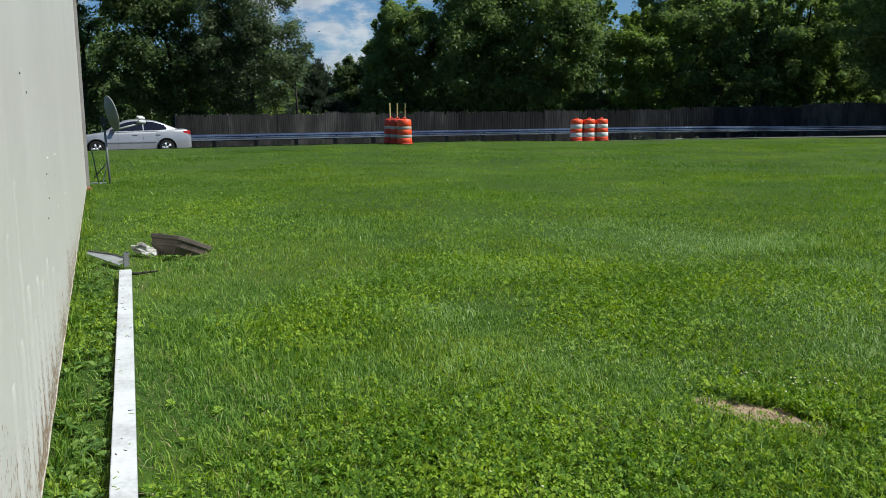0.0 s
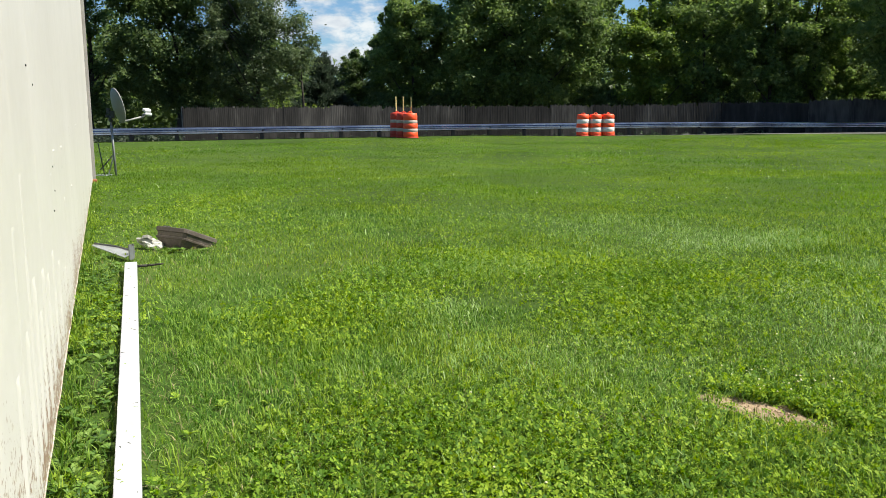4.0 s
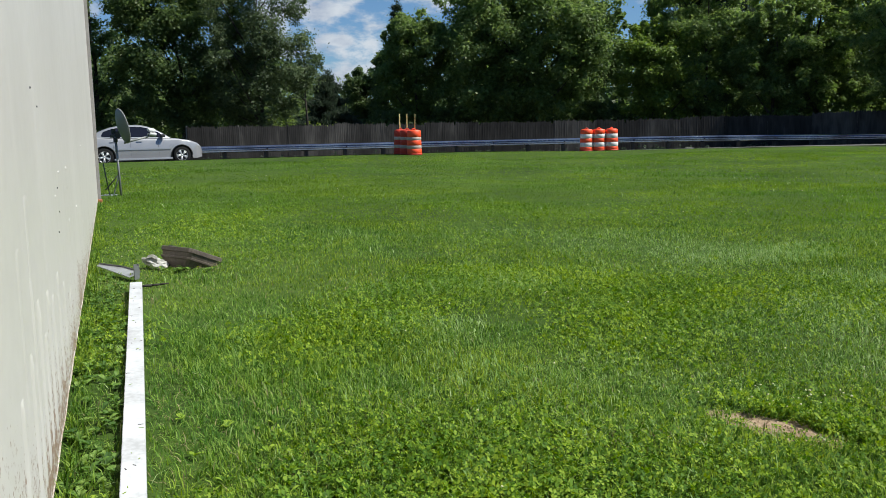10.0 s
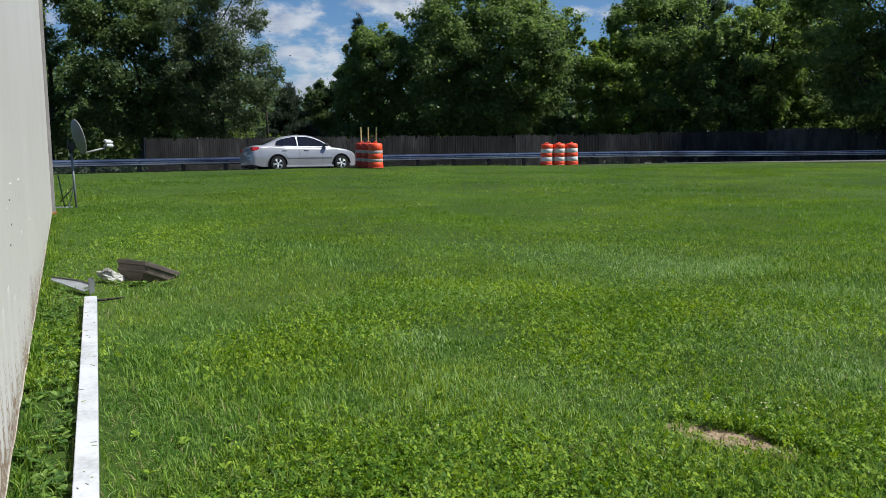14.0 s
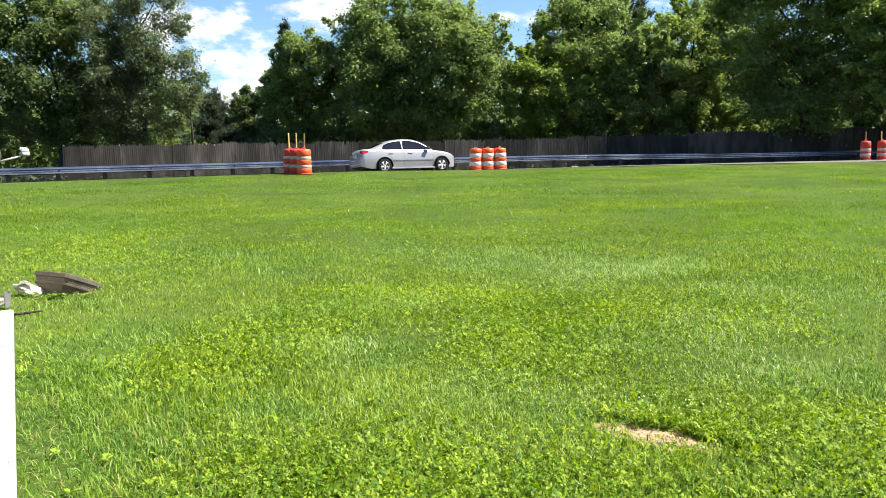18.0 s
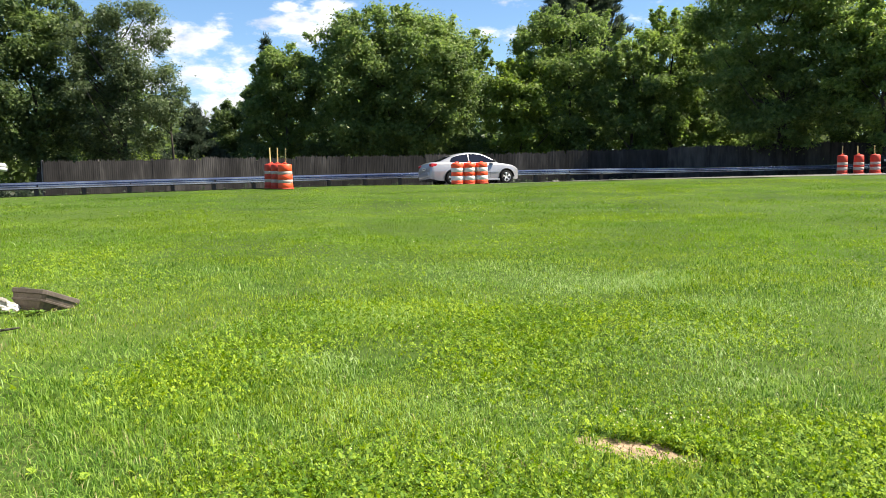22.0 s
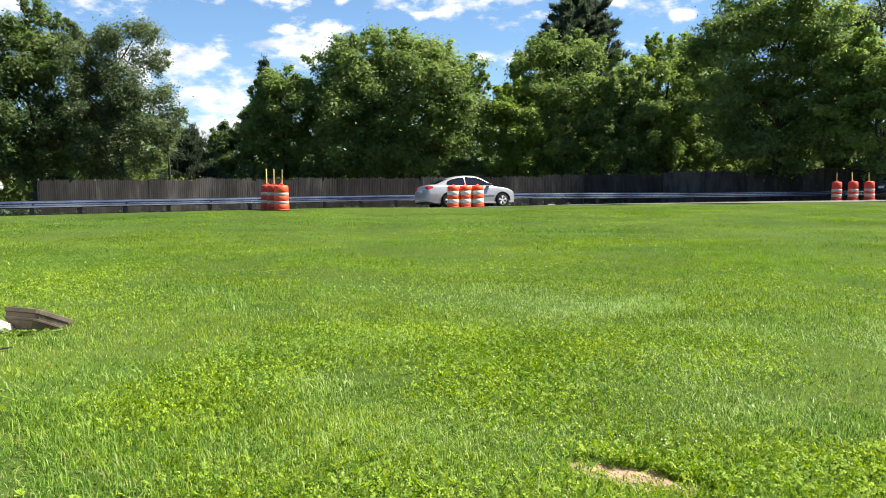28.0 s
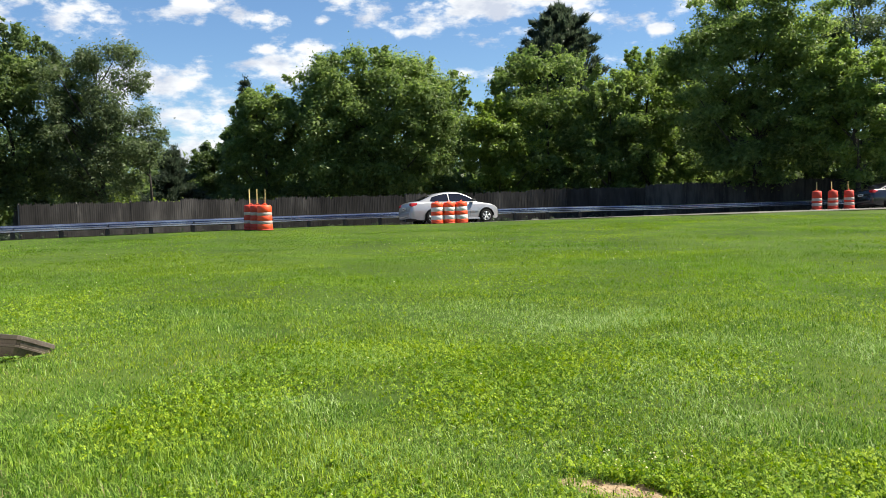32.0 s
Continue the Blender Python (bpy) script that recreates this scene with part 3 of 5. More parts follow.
def building():
    d = (WALL_B - WALL_A).normalized()
    nrm = Vector((d.y, -d.x))                       # towards the lawn
    length = (WALL_B - WALL_A).length + 12.0
    start = WALL_B - d * length
    B = thing("metal_building", Matrix(), "cream metal-clad building with dented and rust-stained siding", "building")
    rng = random.Random(3)
    sheet = 0.92                                    # one panel of siding
    count = int(length / sheet) + 1
    zs = [0.07, 0.11] + [0.15 + 0.07 * k for k in range(27)] + [2.2, 2.8, 3.6, 4.6]
    for c in range(count):
        s1 = length - c * sheet
        s0 = max(0.0, s1 - sheet - 0.012)
        near = s1 > 10.5
        n = 46 if near else 12
        rows = zs if near else [0.07, 0.4, 1.2, 2.4, 4.6]
        v, f = [], []
        wob = [rng.uniform(-0.0004, 0.0004) for _ in range(4)]
        lip = rng.uniform(-0.03, 0.03)
        for i in range(n + 1):
            q = s0 + (s1 - s0) * i / n
            base = start + d * q
            gz = float(land(base.x, base.y))
            u = (s1 - q) / sheet
            rib = 0.0
            for centre, wide, high in ((0.02, 0.025, 0.0022), (0.36, 0.02, 0.0008), (0.69, 0.02, 0.0008)):
                rib += high * max(0.0, 1 - abs(u - centre) / wide)
            for z in rows:
                o = rib + wob[0] * math.sin(z * 1.3 + q) + wob[1] * math.sin(z * 3.1 - q * 2) - (0.003 if i == 0 else 0.0)
                zz = gz + z if z < 2.0 else z + gz * max(0.0, 1 - (z - 2.0) / 2.6)
                if z == rows[0]:
                    zz += lip * 0.3 + 0.008 * math.sin(q * 9)
                p = base + nrm * o
                v.append((p.x, p.y, zz))
        k = len(rows)
        for i in range(n):
            for j in range(k - 1):
                a = i * k + j
                f.append((a, a + k, a + k + 1, a + 1))
        part("siding_panel", mesh("siding_panel", v, f, STAINED, True), None, B)
    m = Matrix.Translation((WALL_B.x, WALL_B.y, 0)) @ Matrix.Rotation(math.atan2(d.y, d.x), 4, "Z")
    # pressed flutes with a buckled upper end: way back from the corner, height of that end, length, half width, depth
    flutes = [(12.52, 0.93, 0.72, 0.075, 0.010), (12.05, 0.89, 0.66, 0.09, 0.009), (11.76, 0.82, 0.55, 0.075, 0.007), (11.35, 0.87, 0.6, 0.10, 0.009),
              (12.93, 0.81, 0.6, 0.06, 0.009), (12.30, 0.75, 0.5, 0.06, 0.007), (13.3, 0.75, 0.55, 0.06, 0.009), (12.73, 1.05, 0.85, 0.05, 0.005), (10.9, 0.75, 0.45, 0.09, 0.006), (10.62, 1.37, 0.10, 0.10, 0.006), (9.74, 1.37, 0.16, 0.12, 0.006),
              (6.58, 1.50, 0.10, 0.14, 0.006), (11.02, 1.25, 0.12, 0.05, 0.003), (8.54, 1.02, 0.10, 0.10, 0.005), (9.79, 1.02, 0.3, 0.07, 0.004),
              (7.4, 0.8, 0.3, 0.08, 0.004), (10.3, 0.62, 0.3, 0.06, 0.003), (13.1, 1.2, 0.7, 0.05, 0.002), (12.7, 1.35, 0.8, 0.05, 0.002)]
    for back, z, tall, wide, deep in flutes:
        v, f = [], []
        nu, nv = 13, 17
        for j in range(nv):
            b = (j / (nv - 1)) ** 1.6
            up = min(1.0, b / 0.08) * (1 + (0.9 if tall < 0.42 else 0.25) * math.exp(-((b - 0.06) / 0.05) ** 2)) * (1 - b) ** (0.8 if tall < 0.42 else 0.3)
            for i in range(nu):
                a = i / (nu - 1) * 2 - 1
                o = 0.7 * deep * up * math.exp(-4 * a * a) * (1 + 0.3 * noise.noise(Vector((a * 2 + back, b * 5, z)))) - 0.002 * (abs(a) > 0.95 or j in (0, nv - 1)) + 0.0007
                v.append(m @ Vector((-back + wide * a + 0.02 * wide * math.sin(b * 7), -o, z - tall * b)))
        for j in range(nv - 1):
            for i in range(nu - 1):
                k = j * nu + i
                f.append((k, k + nu, k + nu + 1, k + 1))
        part("flute", mesh("flute", v, f, SIDING, True), None, B, "buckled flute pressed into the siding")
    for back, z in ((10.82, 1.28), (10.77, 1.14), (10.95, 1.04), (12.09, 1.77), (11.81, 1.7)):
        bm = bmesh.new()
        tube(bm, m @ Vector((-back, 0.004, z)), m @ Vector((-back, -0.004, z)), 0.005, 0.0045, 8)
        part("screw_hole", bm, RUBBER, B, "small dark screw hole")
    bm = bmesh.new()
    box(bm, 0.002, 0.075, -0.055, 0.09, 0.5, 4.6, 0.004, m)
    part("corner_trim", bm, TRIM, B, "grey metal corner trim")
    bm = bmesh.new()
    box(bm, -0.02, 0.12, -0.075, 0.06, 0.44, 0.53, 0.02, m)
    part("corner_foot", bm, RUST, B, "rusty orange foot of the corner trim")
    # footing added, coloured dark so the gap under the siding reads dark
    bm = bmesh.new()
    box(bm, -length, -0.01, 0.05, 0.25, -0.3, 0.75, 0, m)
    part("foundation", bm, FOOTING, B, "dark concrete footing added to fill the gap under the siding")
    bm = bmesh.new()
    box(bm, -length, -0.01, 0.06, 8.0, 0.76, 4.55, 0, m)
    part("shell", bm, SIDING, B)
    for c in range(15):
        v, f = [], []
        for i in range(9):
            q = -0.92 * c - 0.92 * i / 8 - 0.003
            p = m @ Vector((q, 0, 0))
            z = float(land(p.x, p.y)) + 0.066 + 0.008 * math.sin((length + q) * 9)
            for o, h in ((0.03, 0.0), (-0.0035, -0.003), (-0.004, 0.006), (0.004, 0.008)):
                e = m @ Vector((q, o, 0))
                v.append((e.x, e.y, z + h))
        for i in range(8):
            for j in range(3):
                a = i * 4 + j
                f.append((a, a + 1, a + 5, a + 4))
        part("hem", mesh("hem", v, f, HEM, True), None, B, "tan rust-edged hem of the siding")
    bm = bmesh.new()
    box(bm, -length - 0.2, 0.25, -0.25, 8.2, 4.6, 4.75, 0.02, m)
    part("roof", bm, TRIM, B, "grey metal roof edge")


building()


# ---- trees ----
def unit(a):
    return a / np.linalg.norm(a, axis=1)[:, None]


def leaf_cloud(rng, centres, radii, count, size, flat=0.72, upward=0.9, long=0.55, shell=0.6):
    """Small leaves on many flattened clumps: most of them roof each clump, the rest fill it."""
    c, r = np.asarray(centres), np.asarray(radii)
    pick = rng.choice(len(c), count, p=r ** 2 / (r ** 2).sum())
    roof = rng.random_sample(count) < shell
    u = rng.normal(size=(count, 3))
    u[:, 2] += np.where(roof, 0.4, 0.0)
    u = unit(u)
    rad = r[pick] * np.where(roof, np.clip(np.abs(rng.normal(0.78, 0.27, count)), 0.15, 1.5), 1.1 * rng.random_sample(count) ** 0.6)
    pos = c[pick] + u * rad[:, None] * np.array([1, 1, flat])
    pos += rng.normal(size=(count, 3)) * (0.38 * (rng.random_sample(count) < 0.16) * np.minimum(r[pick], 0.9))[:, None]
    nrm = unit(u * 0.75 + rng.normal(size=(count, 3)) * 0.6 + np.array([0, 0, upward * 0.8]))
    a = unit(np.cross(nrm, rng.normal(size=(count, 3))))
    b = np.cross(nrm, a)
    s = size * (0.55 + 0.9 * rng.random_sample(count))[:, None]
    V = np.stack([pos - a * s, pos + b * s * long * 2, pos + a * s - nrm * s * 0.2], 1).reshape(-1, 3)
    return V, np.arange(count * 3).reshape(-1, 3)


def needle_cloud(rng, centres, ways, radii, count, length):
    """Slender needle sprays that point along their bough and upward."""
    c, w, r = np.asarray(centres), np.asarray(ways), np.asarray(radii)
    pick = rng.choice(len(c), count, p=r / r.sum())
    pos = c[pick] + rng.normal(size=(count, 3)) * r[pick][:, None] * np.array([0.55, 0.55, 0.4])
    axis = unit(w[pick] * 0.8 + rng.normal(size=(count, 3)) * 0.5 + np.array([0, 0, 0.45]))
    side = unit(np.cross(axis, rng.normal(size=(count, 3))))
    L = length * (0.6 + 0.8 * rng.random_sample(count))[:, None]
    V = np.stack([pos - side * L * 0.11, pos + side * L * 0.11, pos + axis * L], 1).reshape(-1, 3)
    return V, np.arange(count * 3).reshape(-1, 3)


def crown_clumps(rng, n, width, depth, z0, z1, shoulder=2.0, taper=0.0, ragged=0.1):
    """Clump centres filling a dome between two heights, most of them near its skin."""
    cs, rs = [], []
    rz, cz = (z1 - z0) / 2, (z0 + z1) / 2
    big = max(0.075 * (width + z1 - z0) ** 0.9, 0.7)
    while len(cs) < n:
        p = rng.uniform(-1, 1, 3)
        e = (abs(p[0]) ** shoulder + abs(p[1]) ** shoulder + abs(p[2]) ** shoulder) ** (1 / shoulder)
        if e > 0.9 or e < 0.25:
            continue
        out = rng.random_sample() < ragged
        k = (0.88 + 0.1 * rng.random_sample()) / e if out else 1.0
        lump = 1 + 0.10 * math.sin(5 * p[0] + 3 * p[2] + n) + 0.06 * math.sin(11 * p[2] - 4 * p[0])
        nar = (1 - taper * (p[2] * 0.5 + 0.5)) * lump
        cs.append((p[0] * k * width / 2 * nar, p[1] * k * depth / 2 * nar, cz + p[2] * k * rz))
        rs.append(big * (rng.uniform(0.4, 0.65) if out else rng.uniform(0.65, 1.1)))
    return cs, rs


def limb(bm, a, c, r0, sag):
    """A curved bough from a to c."""
    last, m = Vector(a), 4
    for i in range(1, m + 1):
        f = i / m
        p = Vector(a).lerp(Vector(c), f) + Vector((0, 0, sag * math.sin(math.pi * f)))
        tube(bm, last, p, r0 * (1.05 - 0.85 * (i - 1) / m), r0 * (1.05 - 0.85 * f), 6, i == m)
        last = p


def tree(az, r, top, width, low, leaf, leaves, clumps, seed, label, size=0.12, shoulder=2.2, taper=0.0, name="tree", group="trees behind the fence",
         upward=0.9, flat=0.72, limbs=9, clump=0.84, shell=0.6, shoots=10, fork=0.0):
    rng = np.random.RandomState(seed)
    x, y = r * math.sin(radians(az)), r * math.cos(radians(az))
    z0 = float(land(x, y))
    T = thing(name, pose(x, y, z0, 0, 0, -az), label, "tree", group)
    H = top - z0
    cs, rs = crown_clumps(rng, int(clumps * 1.35), width - 0.9, min(width, 9.0) * 0.75, low, H - 0.4, shoulder, taper)
    rs = list(np.asarray(rs) * clump)
    # young shoots that break the outline
    tips = []
    for i in range(shoots):
        a = rng.uniform(0.1, math.pi - 0.1)
        e = (abs(math.cos(a)) ** shoulder + abs(math.sin(a)) ** shoulder) ** (-1 / shoulder)
        p = Vector((math.cos(a) * e * (width / 2 - 0.6) * (1 - taper * 0.6), rng.uniform(-1, 1), (low + H) / 2 + math.sin(a) * e * ((H - low) / 2 - 0.75)))
        out = Vector((math.cos(a) + rng.uniform(-0.4, 0.4), 0, 0.3 + math.sin(a))).normalized()
        far = rng.uniform(0.0, 0.5) ** 1.3
        tips.append((p - out * 1.2, p + out * far))
        for q in (-0.9, -0.5, -0.15, 0.2, 0.6, 1.0):
            cs.append(tuple(p + out * (q if q < 0 else q * far) + Vector((rng.uniform(-0.15, 0.15), 0, rng.uniform(-0.1, 0.1)))))
            rs.append(0.36 - 0.12 * (q + 0.9))
    V, F = leaf_cloud(rng, cs, rs, int(leaves * 1.5), size * 0.74, flat, upward, shell=shell)
    V2, F2 = leaf_cloud(rng, cs, np.asarray(rs) * 0.5, int(leaves * (0.02 if leaf == "grey" else 0.14)), size * 1.6, flat, 0.2, shell=0.0)      # shaded inner foliage
    V, F = np.concatenate([V, V2]), np.concatenate([F, F2 + len(V)])
    part("crown", array_mesh("crown", V, F, LEAF[leaf]), None, T)
    r0 = 0.012 * H + 0.03
    bm = bmesh.new()
    pts = [Vector((0, 0, -0.3))]
    for i in range(1, 7):
        pts.append(Vector((rng.uniform(-0.2, 0.2), rng.uniform(-0.2, 0.2), H * 0.82 * i / 6)))
    for i in range(6):
        tube(bm, pts[i], pts[i + 1], r0 * (1 - i * 0.15), r0 * (1 - (i + 1) * 0.15), 8, i in (0, 5))
    part("trunk", bm, BARK, T, "", True)
    for i in range(limbs):
        c = Vector(cs[rng.randint(int(clumps * 1.35))])
        reach = math.hypot(c.x, c.y)
        z = min(max(H * (0.16 + fork * rng.random_sample()), c.z - reach * rng.uniform(0.8, 1.4)), H * 0.75)
        k = min(int(z / (H * 0.82) * 6), 5)
        a = pts[k].lerp(pts[k + 1], min(1.0, max(0.0, z / (H * 0.82) * 6 - k)))
        bm = bmesh.new()
        limb(bm, a, c, r0 * rng.uniform(0.3, 0.5), -0.07 * reach)
        part("limb", bm, BARK, T, "", True)
    for a, c in tips[:5]:
        bm = bmesh.new()
        tube(bm, a, c, 0.03, 0.008, 5)
        part("twig", bm, BARK, T)
    return T


def pine(az, r, top, width, low, leaves, seed, label, size=0.3, tiers=15, name="pine_tree", point=2.4, lift=0.45):
    """A conifer: whorls of rising boughs that shorten towards the top."""
    rng = np.random.RandomState(seed)
    x, y = r * math.sin(radians(az)), r * math.cos(radians(az))
    z0 = float(land(x, y))
    T = thing(name, pose(x, y, z0), label, "tree", "trees behind the fence")
    H = top - z0
    bm = bmesh.new()
    tube(bm, (0, 0, -0.3), (0.1, 0, H * 0.97), 0.012 * H, 0.02, 8)
    part("trunk", bm, BARK, T, "", True)
    cs, ways, rs = [(0.1, 0, H - 0.25)], [(0, 0, 1)], [0.2]
    for k in range(tiers):
        f = k / (tiers - 1)
        z = low + (H - 0.8 - low) * f
        reach = width / 2 * (1 - 0.88 * f ** point)
        n = rng.randint(5, 8)
        a0 = rng.uniform(0, 6.28)
        for i in range(n):
            a = a0 + 6.283 * i / n + rng.uniform(-0.3, 0.3)
            L = reach * rng.uniform(0.7, 1.12)
            rise = L * rng.uniform(0.4, 1.0) * lift
            tip = Vector((L * math.cos(a), L * math.sin(a), z + rise))
            way = (tip - Vector((0, 0, z))).normalized()
            for q in (0.3, 0.48, 0.64, 0.78, 0.9, 1.0):
                off = Vector((-way.y, way.x, 0)) * rng.uniform(-0.22, 0.22) * L * q
                cs.append(tuple(Vector((0, 0, z)).lerp(tip, q) + off + Vector((0, 0, 0.1 * L * (q - 0.5) ** 2))))
                ways.append(tuple(way))
                rs.append(0.14 + 0.05 * width * (1.1 - 0.6 * q) * (1 - 0.5 * f))
            if i % 2 == 0:
                bm = bmesh.new()
                tube(bm, (0, 0, z), tip, 0.05 * (1.2 - f), 0.012, 5)
                part("bough", bm, BARK, T, "", True)
    V, F = needle_cloud(rng, cs, ways, rs, int(leaves * 1.7), size)
    V2, F2 = leaf_cloud(rng, cs, np.asarray(rs) * 0.8, leaves // 4, 0.17, 0.6, 0.3, 0.4, shell=0.0)
    V, F = np.concatenate([V, V2]), np.concatenate([F, F2 + len(V)])
    part("crown", array_mesh("crown", V, F, LEAF["pine"]), None, T)
    return T


def shrub(az, r, top, width, leaf, leaves, seed, label="dense green shrub growing close behind the fence"):
    rng = np.random.RandomState(seed)
    x, y = r * math.sin(radians(az)), r * math.cos(radians(az))
    z0 = float(land(x, y))
    T = thing("shrub", pose(x, y, z0, 0, 0, -az), label, "shrub", "shrubs behind the fence")
    cs, rs = crown_clumps(rng, 26, width - 0.8, width * 0.6, 0.2, top - z0 - 0.3, 2.4, 0.2, 0.3)
    V, F = leaf_cloud(rng, cs, np.asarray(rs) * 0.8, int(leaves * 1.2), 0.09, 0.7, 1.0)
    part("foliage", array_mesh("foliage", V, F, LEAF[leaf]), None, T)
    for i in range(4):
        bm = bmesh.new()
        tube(bm, (0.1 * i - 0.15, 0, -0.2), Vector(cs[i]), 0.05, 0.015, 5)
        part("stem", bm, BARK, T, "", True)


BROAD = "tall leafy green broadleaf tree behind the wooden fence"
AIRY = "slender airy grey-green tree with small leaves, behind the fence"
BRIGHT = "young bright green leafy tree between larger ones behind the fence"
ROUND = "wide rounded dark green tree with low boughs over the fence"
LAYER = "big tree with layered spreading boughs behind the fence"
tree(-35.5, 54, 13.6, 9.5, 1.0, "deep", 22000, 90, 31, BROAD)
tree(-30.4, 55, 13.6, 7.6, 0.5, "deep", 17000, 70, 32, BROAD, clump=0.72, shell=0.7, limbs=16)
tree(-25.4, 53, 12.6, 8.0, 1.2, "deep", 38000, 100, 33, BROAD, limbs=14)
tree(-20.5, 51.5, 11.8, 7.2, 0.9, "grey", 38000, 96, 34, AIRY, size=0.092, shoulder=2.9, limbs=24, clump=0.9, shell=0.4, fork=0.1)
tree(-17.6, 51, 6.9, 3.0, 3.4, "grey", 2600, 14, 35, "thin sapling with sparse grey-green leaves behind the fence", size=0.09, shoulder=2.0, limbs=7, clump=0.8, shell=0.3)
pine(-16.2, 57, 5.9, 5.2, 0.0, 15000, 36, "small dark bushy pine tree behind the fence", tiers=12, point=1.1, size=0.26)
tree(-13.7, 64, 7.0, 4.4, 0.4, "deep", 15000, 60, 37, BRIGHT, size=0.1)
tree(-11.6, 61, 8.4, 4.8, 0.3, "deep", 18000, 60, 38, BROAD)
pine(-11.5, 76, 13.1, 3.4, 5.0, 5000, 39, "thin ragged pine top rising behind a round tree", tiers=14, point=0.8, size=0.3)
tree(-10.4, 57, 9.9, 6.0, 0.9, "mid", 26000, 70, 40, BROAD)
tree(-3.4, 55.5, 12.1, 14.0, 1.3, "mid", 84000, 200, 41, ROUND, shoulder=2.3, limbs=18, shoots=22)
tree(5.0, 56, 8.7, 6.0, 0.6, "lime", 27000, 65, 42, BRIGHT)
tree(8.3, 58, 12.2, 8.8, 1.2, "mid", 38000, 105, 43, BROAD, shoulder=2.6, limbs=12)
pine(9.0, 67, 16.5, 7.2, 5.0, 40000, 44, "tall dark pine tree rising above the broadleaf trees", point=3.2, tiers=17, size=0.42, lift=0.7)
tree(12.2, 56, 9.4, 5.6, 1.0, "mid", 22000, 55, 45, BROAD)
tree(14.6, 58, 11.6, 6.8, 1.2, "bright", 30000, 80, 46, BRIGHT, shoots=18)
tree(17.4, 61, 12.9, 7.2, 0.8, "mid", 24000, 80, 51, BROAD)
tree(21.2, 54, 14.7, 10.6, 1.4, "mid", 58000, 120, 47, LAYER, shoulder=2.7, flat=0.42, limbs=34, clump=1.05, shell=0.75, fork=0.16, shoots=8)
tree(26.8, 59, 15.0, 7.6, 0.8, "grey", 26000, 75, 48, AIRY, size=0.11, limbs=14, clump=0.8, shell=0.4)
tree(26.8, 52, 10.6, 7.0, 1.0, "bright", 28000, 75, 49, BROAD, flat=0.5)
tree(32.5, 56, 13.8, 9.0, 0.8, "deep", 24000, 80, 50, BROAD)
for k, (az, rr, tp, w, lf) in enumerate([(-24.2, 50, 3.4, 4.0, "deep"), (-19.2, 52, 3.5, 4.0, "lime"), (-16.8, 51, 3.3, 3.4, "lime"), (-12.4, 51, 3.9, 4.0, "deep"),
                                         (-8.0, 51, 4.2, 5.0, "deep"), (-3.0, 52, 4.3, 5.5, "deep"), (2.0, 52, 4.2, 5.2, "deep"), (5.8, 52, 5.2, 4.0, "lime"), (9.5, 53, 4.5, 5.0, "deep"),
                                         (13.5, 53, 4.8, 5.0, "deep"), (17.2, 53, 5.2, 4.4, "mid"), (21.5, 52, 4.2, 5.0, "deep"), (25.0, 53, 4.6, 5.0, "deep"), (29.5, 53, 4.8, 5.5, "deep")]):
    shrub(az, rr + 4.5, tp - 0.5, w, lf, 6000, 70 + k)


def far_woods():
    """The wood that closes the view behind the first trees."""
    rng = np.random.RandomState(9)
    cs, rs = [], []
    for i in range(1300):
        az = rng.uniform(-48, 46)
        r = rng.uniform(72, 88)
        h = 5.2 + 1.4 * math.sin(az * 0.6) + 0.8 * math.sin(az * 1.7 + 1)
        if az < -18.5 or az > -8.5:
            h += 3.6
        cs.append((r * math.sin(radians(az)), r * math.cos(radians(az)), rng.uniform(0.4, h)))
        rs.append(rng.uniform(1.0, 1.9))
    for i in range(1000):
        az = rng.uniform(-46, 44)
        r = rng.uniform(61, 70)
        cs.append((r * math.sin(radians(az)), r * math.cos(radians(az)), rng.uniform(0.2, 2.6 if -18.5 < az < -8.5 else 4.6)))
        rs.append(rng.uniform(0.8, 1.3))
    V, F = leaf_cloud(rng, cs, rs, 190000, 0.24, 0.8, 0.6, shell=0.35)
    tagged(new("far_woods", array_mesh("far_woods", V, F, LEAF["deep"])), "dark dense woodland far behind the trees", "woodland", kind="stuff")


def undergrowth():
    """Low growth added dark for the shade behind the guardrail, taller where the fence has not begun."""
    rng = np.random.RandomState(12)
    cs, rs = [], []
    for i in range(260):
        px, py, pz, _ = along(rng.uniform(-33, -12.5), rng.uniform(7.6, 12.5))
        cs.append((px, py, pz + rng.uniform(0.05, 0.45)))
        rs.append(rng.uniform(0.25, 0.5))
    for i in range(300):
        px, py, pz, _ = along(rng.uniform(-13, 46), rng.uniform(7.6, 8.8))
        cs.append((px, py, pz + rng.uniform(-0.1, 0.1)))
        rs.append(rng.uniform(0.14, 0.3))
    V, F = leaf_cloud(rng, cs, rs, 34000, 0.075, 0.8, 0.7)
    tagged(new("undergrowth", array_mesh("undergrowth", V, F, LEAF["pine"])), "low growth added dark for the shade behind the guardrail", "undergrowth", kind="stuff")


far_woods()
undergrowth()


# ---- the lawn ----
POST_A, POST_B = (-1.02, 1.62), (-3.90, 7.06)
DIRT = Vector((0.99, 4.335))


def behind_wall(x, y):
    d = (WALL_B - WALL_A).normalized()
    px, py = x - WALL_B.x, y - WALL_B.y
    side = px * d.y - py * d.x
    run = px * d.x + py * d.y
    return (side < 0.015) & (run < 0.1)


def wall_gap(x, y):
    """Metres in front of the wall."""
    d = (WALL_B - WALL_A).normalized()
    return (x - WALL_B.x) * d.y - (y - WALL_B.y) * d.x


